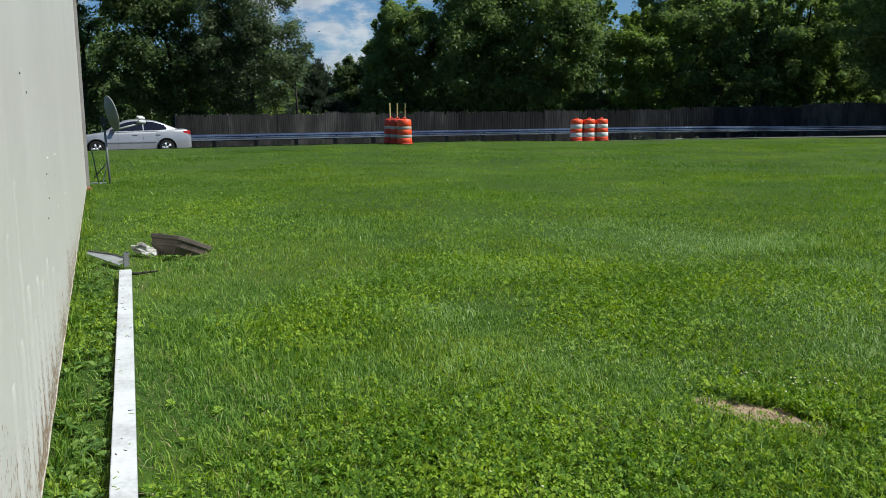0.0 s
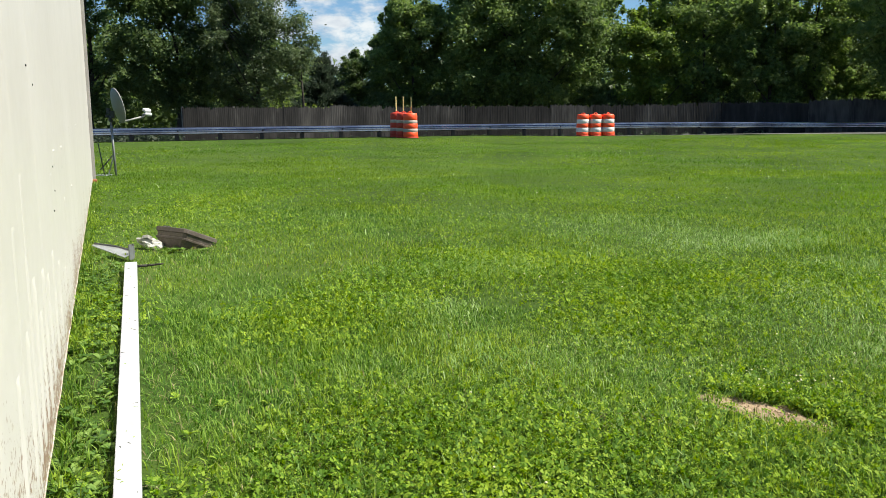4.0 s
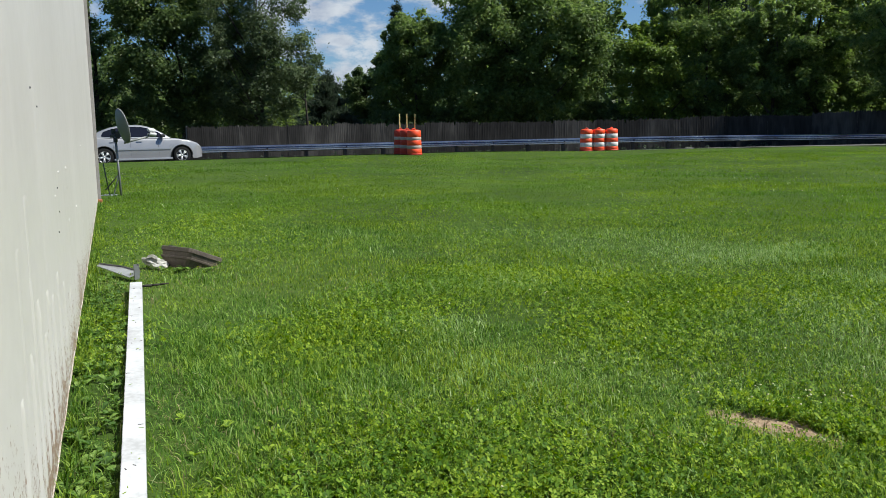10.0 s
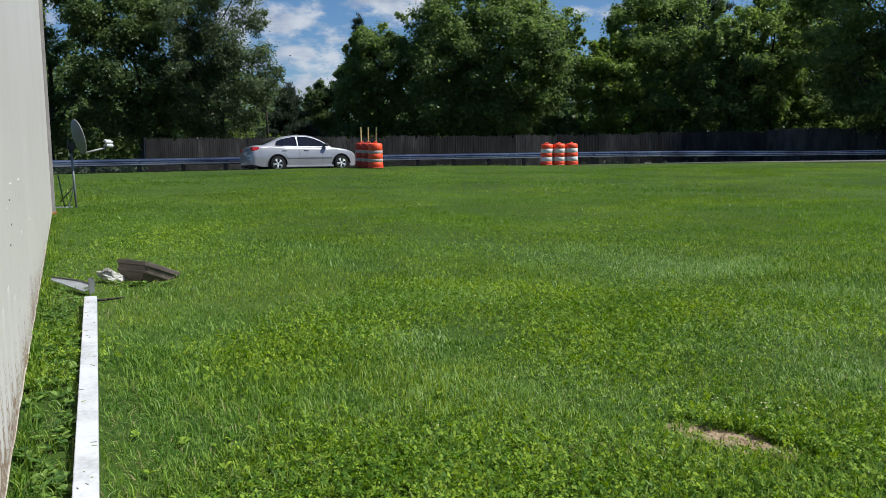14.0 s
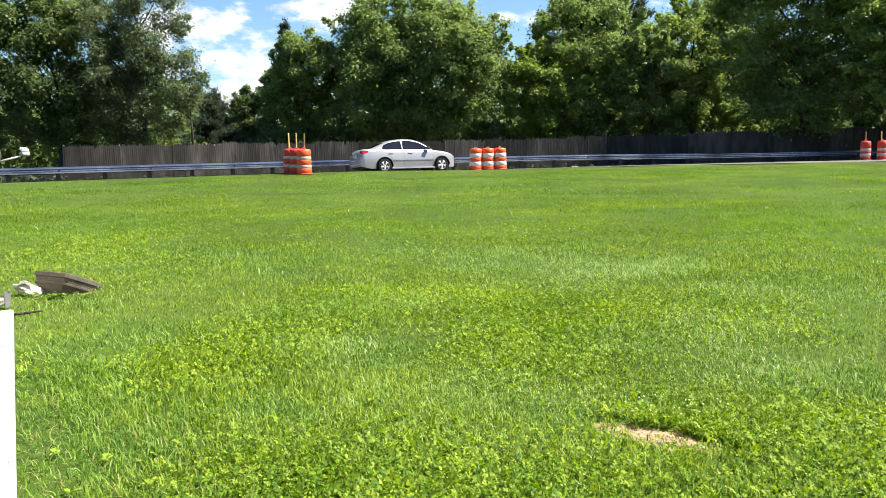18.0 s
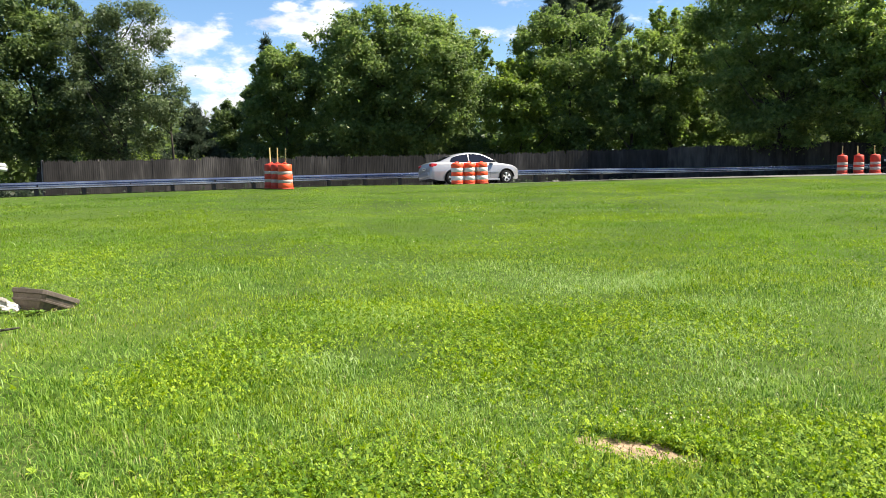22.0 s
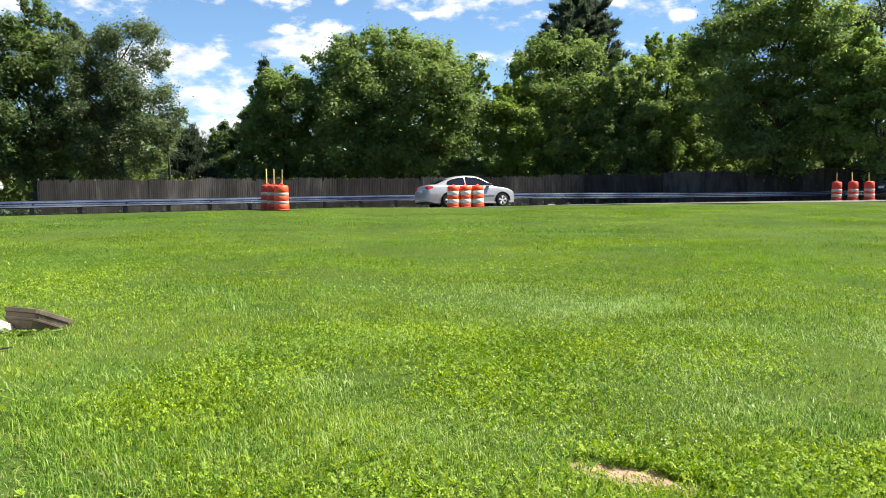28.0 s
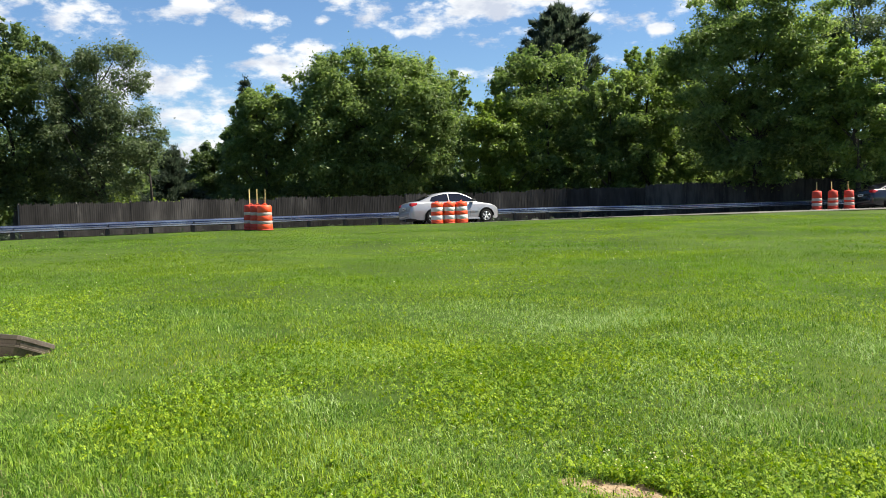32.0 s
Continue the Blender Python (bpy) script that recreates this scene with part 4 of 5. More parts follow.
def dirt_zone(x, y):
    """Under 1 inside the bare patch."""
    dx, dy = x - DIRT.x, y - DIRT.y
    c, s_ = math.cos(radians(-37)), math.sin(radians(-37))
    u, w = dx * c + dy * s_, -dx * s_ + dy * c
    u = u + 0.015
    return np.hypot(u / 0.195, (w - 0.016 * np.sin(u * 13) + 0.008 * np.sin(u * 41)) / (0.076 + 0.018 * np.sin(u * 23 + 1) + 0.014 * np.sin(u * 57)))


def lid_zone(x, y):
    """Under 1 on the strip before the lid, thinned so dark soil stands for its shadow."""
    dx, dy = x + 3.93, y - 8.10
    return np.hypot((dx * 0.94 + dy * 0.34) / 0.34, (dy * 0.94 - dx * 0.34) / 0.13)


def under_post(x, y):
    a, b = np.array(POST_A), np.array(POST_B)
    d = (b - a) / np.linalg.norm(b - a)
    run, side = (x - a[0]) * d[0] + (y - a[1]) * d[1], -(x - a[0]) * d[1] + (y - a[1]) * d[0]
    return (np.abs(side) < 0.066) & (run > -0.02) & (run < np.linalg.norm(b - a) + 0.02)


def scatter(rng, r0, r1, density, a0=-39, a1=31):
    area = 0.5 * radians(a1 - a0) * (r1 * r1 - r0 * r0)
    n = int(area * density)
    r = np.sqrt(rng.uniform(r0 * r0, r1 * r1, n))
    a = np.radians(rng.uniform(a0, a1, n))
    x, y = r * np.sin(a), r * np.cos(a)
    keep = (beyond(x, y) < shoulder_edge(x) - 0.08) & ~behind_wall(x, y) & ~under_post(x, y)
    return x[keep], y[keep]


def patches(x, y, f, seed):
    """Soft random patches, about -1 to 1."""
    q = np.random.RandomState(seed)
    out = np.zeros_like(x)
    for i in range(7):
        a, k, p = q.uniform(0, 6.28), f * q.uniform(0.6, 1.9), q.uniform(0, 6.28)
        out += np.sin(k * (x * math.cos(a) + y * math.sin(a)) + p + 1.5 * np.sin(k * 0.6 * (y * math.cos(a) - x * math.sin(a))))
    return out / 3.0


def ground_z(x, y):
    return land(x, y) + 0.02 * np.sin(x * 0.9 + 1.3 * np.sin(y * 0.5)) * np.sin(y * 0.7 + 0.4) * (beyond(x, y) < -3.5)


def blades(name, rng, x, y, height, width, mat, bend=0.95, simple=False, label="short mown green grass blades of the lawn"):
    n = len(x)
    z = ground_z(x, y) - 0.004
    tall = np.clip(1 + 0.35 * patches(x, y, 0.9, 4) + 0.2 * patches(x, y, 3.1, 5), 0.68, 1.8)
    h = height * tall * rng.uniform(0.5, 1.35, n)
    w = width * rng.uniform(0.6, 1.3, n)
    a = 3.0 * patches(x, y, 2.3, 21) + 2.0 * patches(x, y, 6.0, 22) + rng.normal(0, 1.9, n)      # tufts lie loosely one way
    lean = bend * rng.uniform(0.2, 1.2, n)
    dx, dy = np.cos(a) * np.sin(lean), np.sin(a) * np.sin(lean)
    up = np.cos(lean)
    sa = a + 1.57 + rng.uniform(-0.6, 0.6, n)
    sx, sy = np.cos(sa) * w / 2, np.sin(sa) * w / 2
    P = np.stack([x, y, z], 1)
    S = np.stack([sx, sy, np.zeros(n)], 1)
    D = np.stack([dx, dy, up], 1) * h[:, None]
    if simple:
        V = np.stack([P - S, P + S, P + D], 1).reshape(-1, 3)
        F = np.arange(3 * n).reshape(-1, 3)
    else:
        m = P + D * 0.55 * np.array([0.7, 0.7, 1.15])
        tip = P + D + np.stack([dx, dy, -0.25 * lean], 1) * (h * 0.25)[:, None]
        V = np.stack([P - S, P + S, m + S * 0.85, m - S * 0.85, tip], 1).reshape(-1, 3)
        k = np.arange(n)[:, None] * 5
        F = np.concatenate([k + np.array([[0, 1, 2]]), k + np.array([[0, 2, 3]]), k + np.array([[3, 2, 4]])], 0)
    return tagged(new(name, array_mesh(name, V, F, mat)), label, "grass", kind="stuff")


def clover(name, rng, x, y, size, mat, label, lift=0.0):
    """Three round leaflets on each stalk."""
    n = len(x)
    z = ground_z(x, y) + rng.uniform(0.006, 0.068, n) + lift
    tilt = rng.normal(size=(n, 2)) * 0.6
    s = size * rng.uniform(0.6, 1.3, n)
    a0 = rng.uniform(0, 6.283, n)
    ring = [(0.05, 0.0), (0.75, -0.5), (1.1, 0.0), (0.75, 0.5)]
    out = []
    for l in range(3):
        c, sn = np.cos(a0 + 2.094 * l), np.sin(a0 + 2.094 * l)
        pts = []
        for u, v in ring:
            lx, ly = s * u, s * v
            px, py = lx * c - ly * sn, lx * sn + ly * c
            pz = px * tilt[:, 0] + py * tilt[:, 1] + s * (abs(v) * 0.35 - 0.1 * u)
            pts.append(np.stack([x + px, y + py, z + pz], 1))
        out.append(np.stack(pts, 1))
    V = np.concatenate(out, 0).reshape(-1, 3)
    F = np.arange(3 * n * 4).reshape(-1, 4)
    return tagged(new(name, array_mesh(name, V, F, mat)), label, "clover", kind="stuff")


def rosettes(name, rng, spots, big, mat, label):
    """Rosettes of long broad leaves."""
    V, F = [], []
    for x, y in spots:
        if bool(behind_wall(np.array(x), np.array(y))) or bool(under_post(np.array(x), np.array(y))):
            continue
        z = float(ground_z(np.array(x), np.array(y)))
        for l in range(rng.randint(4, 8)):
            a = rng.uniform(0, 6.283)
            L, w = big * rng.uniform(0.55, 1.2), big * rng.uniform(0.2, 0.36)
            rise = rng.uniform(0.3, 1.0)
            k = len(V)
            for u, half, hz in ((0.1, 0.25, 0.2), (0.45, 1.0, 0.75), (0.8, 0.8, 0.95), (1.0, 0.1, 0.85)):
                for sgn in (-1, 0, 1):
                    lx, ly = L * u, sgn * w * half
                    V.append((x + lx * math.cos(a) - ly * math.sin(a), y + lx * math.sin(a) + ly * math.cos(a), z + 0.015 + L * rise * hz * 0.7 + abs(sgn) * w * 0.3))
            for q in range(3):
                for e in range(2):
                    b = k + q * 3 + e
                    F.append((b, b + 1, b + 4, b + 3))
    tagged(new(name, mesh(name, V, F, mat)), label, "weeds", kind="stuff")


def broad_weeds(rng):
    spots = []
    for i in range(230):
        t = rng.random_sample() ** 1.2
        spots.append((-1.72 + (-4.5 + 1.72) * t + rng.normal() * 0.1, 2.6 + (7.6 - 2.6) * t + rng.normal() * 0.15))
    spots += [(-4.0 + rng.normal() * 0.16, 7.98 + rng.normal() * 0.06) for i in range(16)]
    rosettes("wall_weeds", rng, spots, 0.05, WEED, "dark broad-leaved weeds at the foot of the wall")
    spots = [(rng.normal(-0.55, 0.6), 2.6 + abs(rng.normal(0, 0.75))) for i in range(260)]
    rosettes("plantain_weeds", rng, spots, 0.04, CLOVER, "low round-leaved green weeds in the lawn")


def flower_heads(rng):
    """White clover heads, scattered and in one thick patch beside the bare soil."""
    x, y = scatter(rng, 3.0, 13, 2.6, -36, 30)
    keep = patches(x, y, 0.8, 12) > -0.1
    x, y = x[keep], y[keep]
    gx, gy = rng.normal(1.16, 0.24, 30), rng.normal(4.62, 0.12, 30)
    x, y = np.concatenate([x, gx]), np.concatenate([y, gy])
    fx, fy = scatter(rng, 13, 30, 0.5, -36, 30)
    x, y = np.concatenate([x, fx]), np.concatenate([y, fy])
    far = np.hypot(x, y)
    z = ground_z(x, y) + rng.uniform(0.05, 0.1, len(x))
    s = rng.uniform(0.004, 0.0085, len(x)) * np.where(far > 13, 1.4, 1.0)
    oct_ = np.array([(1, 0, 0), (0, 1, 0), (-1, 0, 0), (0, -1, 0), (0, 0, 0.9), (0, 0, -0.7)])
    V = (np.stack([x, y, z], 1)[:, None] + oct_[None] * s[:, None, None]).reshape(-1, 3)
    tri = np.array([(0, 1, 4), (1, 2, 4), (2, 3, 4), (3, 0, 4), (1, 0, 5), (2, 1, 5), (3, 2, 5), (0, 3, 5)])
    F = (np.arange(len(x))[:, None, None] * 6 + tri[None]).reshape(-1, 3)
    tagged(new("clover_flowers", array_mesh("clover_flowers", V, F, PETAL)), "tiny white clover flower heads in the lawn", "flowers", kind="stuff")


# where the longer pale grass lies: centre and half widths
DRIFTS = [(-1.2, 6.2, 0.7, 0.6), (-1.2, 7.8, 0.9, 0.7), (0.35, 5.7, 0.8, 0.6), (0.9, 5.2, 0.6, 0.4), (2.4, 7.9, 1.1, 1.2), (1.8, 9.8, 1.3, 0.9), (4.2, 7.6, 1.0, 1.2), (0.1, 4.0, 0.4, 0.3), (1.4, 6.6, 0.9, 0.9), (1.7, 5.5, 0.7, 0.5), (-0.4, 4.9, 0.5, 0.4)]


def lawn():
    rng = np.random.RandomState(11)
    x, y = scatter(rng, 2.3, 6.2, 7200)
    keep = ((wall_gap(x, y) > 0.62) | (rng.random_sample(len(x)) < 0.4)) & (dirt_zone(x, y) > rng.uniform(0.95, 1.25, len(x)))
    blades("grass_near", rng, x[keep], y[keep], 0.047, 0.0052, BLADE, bend=1.3)
    x, y = scatter(rng, 6.2, 12.5, 2500)
    keep = (wall_gap(x, y) > 0.62) | (rng.random_sample(len(x)) < 0.45)
    keep &= lid_zone(x, y) > rng.uniform(0.6, 1.3, len(x)) * (rng.random_sample(len(x)) > 0.12)
    x, y = x[keep], y[keep]
    blades("grass_middle", rng, x, y, 0.042, 0.0085, BLADE, bend=1.3, simple=True)
    x, y = scatter(rng, 12.5, 20, 1200)
    blades("grass_far", rng, x, y, 0.038, 0.015, BLADE_FAR, bend=1.25, simple=True)
    x, y = scatter(rng, 20, 38, 400)
    blades("grass_edge", rng, x, y, np.where(beyond(x, y) > -5.8, 0.016, 0.032), 0.03, BLADE_FAR, bend=1.3, simple=True)
    x, y = scatter(rng, 0.3, 13, 160, -180, 180)
    a = np.degrees(np.arctan2(x, y))
    keep = (np.hypot(x, y) < 2.0) | (a < -39) | (a > 31)
    blades("grass_around", rng, x[keep], y[keep], 0.075, 0.012, BLADE_FAR, simple=True)
    # taller stalks that the mower missed
    x, y = scatter(rng, 8, 27, 9)
    keep = patches(x, y, 0.5, 51) > rng.uniform(-0.9, 0.9, len(x))
    half = rng.random_sample(len(x)) < 0.5
    blades("tall_stalks", rng, x[keep & half], y[keep & half], 0.075, 0.013, PALE, bend=0.8, label="scattered taller pale grass stalks in the lawn")
    blades("tall_stalks", rng, x[keep & ~half], y[keep & ~half], 0.07, 0.015, WEED, bend=0.8, label="scattered taller dark green stalks in the lawn")
    # unmown grass along the wall
    back = rng.uniform(0.1, 13.4, 2600)
    gap = np.abs(rng.normal(0, 0.05, 2600)) + 0.012
    dirn = (WALL_B - WALL_A).normalized()
    x, y = WALL_B.x - dirn.x * back + dirn.y * gap, WALL_B.y - dirn.y * back - dirn.x * gap
    blades("wall_grass", rng, x, y, 0.085, 0.0055, BLADE, bend=0.9, label="taller unmown grass at the foot of the wall")
    # paler long blades in loose drifts
    x, y = scatter(rng, 2.4, 11.5, 2300)
    near = np.full(len(x), 9.0)
    for cx, cy, rx, ry in DRIFTS:
        near = np.minimum(near, np.hypot((x - cx) / rx, (y - cy) / ry))
    keep = (near + 0.5 * patches(x, y, 2.6, 8) < rng.uniform(0.2, 1.1, len(x))) | (rng.random_sample(len(x)) < 0.05 + 0.22 * (patches(x, y, 1.1, 31) > 0.35))
    keep &= (dirt_zone(x, y) > 1.3) & ((x > -1.4) | (rng.random_sample(len(x)) < 0.4))
    blades("pale_grass", rng, x[keep], y[keep], 0.056, 0.006, PALE, bend=1.05, label="longer pale shiny grass blades lying over the lawn")
    # dry straw left from mowing
    x, y = scatter(rng, 2.4, 10, 420)
    keep = patches(x, y, 1.3, 44) > rng.uniform(-0.1, 1.6, len(x))
    keep &= dirt_zone(x, y) > 1.1
    blades("dry_grass", rng, x[keep], y[keep], 0.055, 0.004, STRAW, bend=1.7, label="dry straw-coloured grass clippings in the lawn")
    x, y = rng.normal(0.3, 0.13, 520), rng.normal(4.06, 0.09, 520)
    blades("dry_grass", rng, x, y, 0.042, 0.0045, STRAW, bend=1.6, label="patch of brown dying grass beside the bare soil")
    a, q = rng.normal(0, 0.17, 130), rng.normal(0, 0.045, 130)
    x, y = -3.93 + a * 0.94 - q * 0.34, 8.12 + a * 0.34 + q * 0.94
    blades("dry_grass", rng, x, y, 0.075, 0.0055, STRAW, bend=1.6, label="dead brown grass matted before the lid")
    # clover in patches
    x, y = scatter(rng, 2.3, 8.5, 2800)
    low = np.clip((4.4 - np.hypot(x - 0.3, y)) * 0.9, -0.5, 0.6)        # thickest close by
    low += 0.6 * np.exp(-((x - 1.1) / 2.1) ** 2 - ((y - 6.6) / 1.4) ** 2)
    keep = (patches(x, y, 1.6, 9) + low > rng.uniform(-0.75, 1.1, len(x))) & (dirt_zone(x, y) > 1.15) & (lid_zone(x, y) > 1.0)
    clover("clover_patch", rng, x[keep], y[keep], 0.0148, CLOVER, "dense low green clover leaves in the lawn")
    x, y = scatter(rng, 8.5, 15, 420)
    keep = patches(x, y, 1.6, 9) > rng.uniform(-0.7, 1.1, len(x))
    clover("clover_patch", rng, x[keep], y[keep], 0.0135, CLOVER, "dense low green clover leaves in the lawn")
    # thick tuft of clover over the far lip of the bare patch
    u, w = rng.normal(0.05, 0.24, 1000), 0.06 + np.abs(rng.normal(0, 0.15, 1000))
    c, s_ = math.cos(radians(-37)), math.sin(radians(-37))
    x, y = DIRT.x + u * c - w * s_, DIRT.y + u * s_ + w * c
    keep = dirt_zone(x, y) > 0.95
    clover("clover_patch", rng, x[keep], y[keep], 0.0135, CLOVER, "thick clover tuft overhanging the bare patch of soil", lift=0.012)
    broad_weeds(rng)
    flower_heads(rng)
    # bare soil
    n, m = 40, 12
    v, f = [], []
    for i in range(n + 1):
        for j in range(m + 1):
            a, q = 2 * math.pi * i / n, j / m
            c, s_ = math.cos(radians(-37)), math.sin(radians(-37))
            u, w = 0.40 * q * math.cos(a), 0.16 * q * math.sin(a)
            px, py = DIRT.x + u * c - w * s_, DIRT.y + u * s_ + w * c
            v.append((px, py, float(ground_z(np.array(px), np.array(py))) + 0.010 - 0.012 * q * q + 0.010 * noise.noise(Vector((px * 14, py * 14, 0))) + 0.006 * noise.noise(Vector((px * 45, py * 45, 3)))))
    k = m + 1
    f = [(i * k + j, i * k + j + 1, (i + 1) * k + j + 1, (i + 1) * k + j) for i in range(n) for j in range(m)]
    cv, cf = [], []
    for i in range(80):
        u, w = rng.normal(0, 0.11), rng.normal(0, 0.035)
        px, py = DIRT.x + u * c - w * s_, DIRT.y + u * s_ + w * c
        z, r = float(ground_z(np.array(px), np.array(py))) + 0.012, rng.uniform(0.002, 0.008)
        k2 = len(cv)
        for e in ((1, 0, 0), (0, 1, 0), (-1, 0, 0), (0, -1, 0), (0, 0, 0.8), (0, 0, -0.8)):
            cv.append((px + e[0] * r * rng.uniform(0.6, 1.3), py + e[1] * r * rng.uniform(0.6, 1.3), z + e[2] * r))
        cf += [(k2 + i0, k2 + i1, k2 + i2) for i0, i1, i2 in ((0, 1, 4), (1, 2, 4), (2, 3, 4), (3, 0, 4), (1, 0, 5), (2, 1, 5), (3, 2, 5), (0, 3, 5))]
    tagged(new("soil_crumbs", mesh("soil_crumbs", cv, cf, SOIL)), "loose dry crumbs of soil on the bare patch", "soil", kind="stuff")
    tagged(new("bare_soil", mesh("bare_soil", v, f, SOIL, True)), "small bare patch of pale dry soil in the lawn", "soil", kind="structure")


PALE = material("pale_blade", [(0.12, 0.23, 0.042), (0.21, 0.325, 0.08), (0.335, 0.435, 0.18)], scale=0.6, fine=3, rough=0.5, gloss=0.3, island=0.2, translucent=0.25)
STRAW = material("dry_straw", [(0.10, 0.085, 0.035), (0.22, 0.185, 0.085), (0.34, 0.29, 0.15)], scale=2, fine=20, rough=0.8, island=0.2)
PETAL = material("white_petal", [(0.50, 0.48, 0.26), (0.74, 0.72, 0.50)], scale=20, fine=200, rough=0.8)
SOIL = material("dry_soil", [(0.10, 0.068, 0.04), (0.25, 0.178, 0.108), (0.39, 0.295, 0.195)], scale=11, fine=70, rough=0.97, bump=0.8, bump_scale=40)
lawn()


# ---- things by the wall ----
PLASTIC = material("brown_plastic", [(0.045, 0.034, 0.027), (0.085, 0.066, 0.053), (0.14, 0.112, 0.094)], scale=5, fine=40, rough=0.6, bump=0.15)
ZINC = material("zinc_plate", [(0.25, 0.26, 0.28), (0.42, 0.44, 0.46)], scale=6, fine=40, rough=0.35, metal=0.4)
PAPER = material("crumpled_paper", [(0.14, 0.13, 0.10), (0.36, 0.35, 0.32), (0.52, 0.51, 0.48)], scale=9, fine=50, rough=0.85)
# the shadow the stick lies in is put into this dark colour
DARKWOOD = material("dark_wood", [(0.012, 0.011, 0.008), (0.036, 0.03, 0.024)], scale=9, fine=60, rough=0.8)
DISHGREY = material("grey_enamel", [(0.2, 0.2, 0.195), (0.28, 0.28, 0.27)], scale=3, fine=30, rough=0.5)
DULLPIPE = material("dull_pipe", [(0.2, 0.2, 0.2), (0.3, 0.3, 0.3)], scale=6, fine=40, rough=0.5, metal=0.5)
DARKMETAL = material("dark_steel", [(0.05, 0.05, 0.05), (0.11, 0.11, 0.11)], scale=6, fine=40, rough=0.5, metal=0.5)
LNBWHITE = material("white_plastic", [(0.38, 0.38, 0.38), (0.55, 0.55, 0.55)], scale=6, fine=40, rough=0.45)


def white_beam():
    a, b = Vector(POST_A), Vector(POST_B)
    L = (b - a).length
    yaw = math.degrees(math.atan2(b.y - a.y, b.x - a.x))
    za, zb = float(land(a.x, a.y)), float(land(b.x, b.y))
    pitch = -math.degrees(math.atan2(zb - za, L))
    T = thing("vinyl_post", pose(a.x, a.y, za + 0.012, 0, pitch, yaw), "white vinyl fence post lying flat along the wall", "post")
    bm = bmesh.new()
    w, h, t = 0.0515, 0.062, 0.005
    prof = [(-w, 0), (w, 0), (w, h), (-w, h)]
    inner = [(-w + t, t), (w - t, t), (w - t, h - t), (-w + t, h - t)]
    rings = []
    for x, p in ((0, inner), (0, prof), (L, prof), (L, inner)):
        rings.append([bm.verts.new((x, u, v)) for u, v in p])
    for k in range(4):
        r0, r1 = rings[k], rings[(k + 1) % 4]
        for i in range(4):
            bm.faces.new((r0[i], r0[(i + 1) % 4], r1[(i + 1) % 4], r1[i]))
    long = [e for e in bm.edges if abs(e.verts[0].co.x - e.verts[1].co.x) > L * 0.9]
    bmesh.ops.bevel(bm, geom=long, offset=0.003, segments=2, affect="EDGES")
    bmesh.ops.recalc_face_normals(bm, faces=bm.faces)
    part("post_tube", bm, VINYL, T)
    rng = random.Random(2)
    for i in range(34):
        x = L * rng.uniform(0.1, 0.99)
        bm = bmesh.new()
        turn = Matrix.Translation((x, rng.uniform(-0.042, 0.042), h)) @ Matrix.Rotation(rng.uniform(0, 3.14), 4, "Z")
        e, w2 = rng.uniform(0.003, 0.013), rng.uniform(0.001, 0.0024)
        box(bm, -e, e, -w2, w2, 0, 0.002, m=turn)
        part("grass_clipping", bm, BLADE if i % 2 else DARKWOOD, T)


def lid():
    """A tapered pan with a lip, tipped over onto its edge."""
    x, y = -3.975, 8.30
    z = float(land(x, y))
    T = thing("plastic_lid", pose(x, y, z + 0.017, 0, 22, 62), "weathered brown plastic box lid tipped in the grass", "lid")
    bm = bmesh.new()
    rows = [(0.225, 0.265, 0.12), (0.235, 0.275, 0.115), (0.235, 0.275, 0.08), (0.222, 0.262, 0.072), (0.213, 0.253, 0.034), (0.223, 0.263, 0.03), (0.221, 0.261, 0.014), (0.212, 0.25, 0.01), (0.165, 0.185, -0.085), (0.15, 0.17, -0.095)]
    rings = []
    for hx, hy, zz in rows:
        ring = []
        for sx, sy in ((1, 1), (-1, 1), (-1, -1), (1, -1)):
            for c in ((0.03, 0), (0, 0.03)) if sx * sy > 0 else ((0, 0.03), (0.03, 0)):
                ring.append(bm.verts.new((sx * (hx - c[1]) * 0.92, sy * (hy - c[0]) * 0.92, zz * 1.08)))
        rings.append(ring)
    for k in range(len(rings) - 1):
        for i in range(8):
            bm.faces.new((rings[k][i], rings[k][(i + 1) % 8], rings[k + 1][(i + 1) % 8], rings[k + 1][i]))
    bm.faces.new(rings[0])
    bm.faces.new(rings[-1][::-1])
    bmesh.ops.recalc_face_normals(bm, faces=bm.faces)
    part("pan", bm, PLASTIC, T)
    bm = bmesh.new()
    box(bm, -0.18, -0.08, 0.10, 0.17, 0.127, 0.145, 0.006)
    part("latch", bm, DARKMETAL, T, "small black latch on the lid")


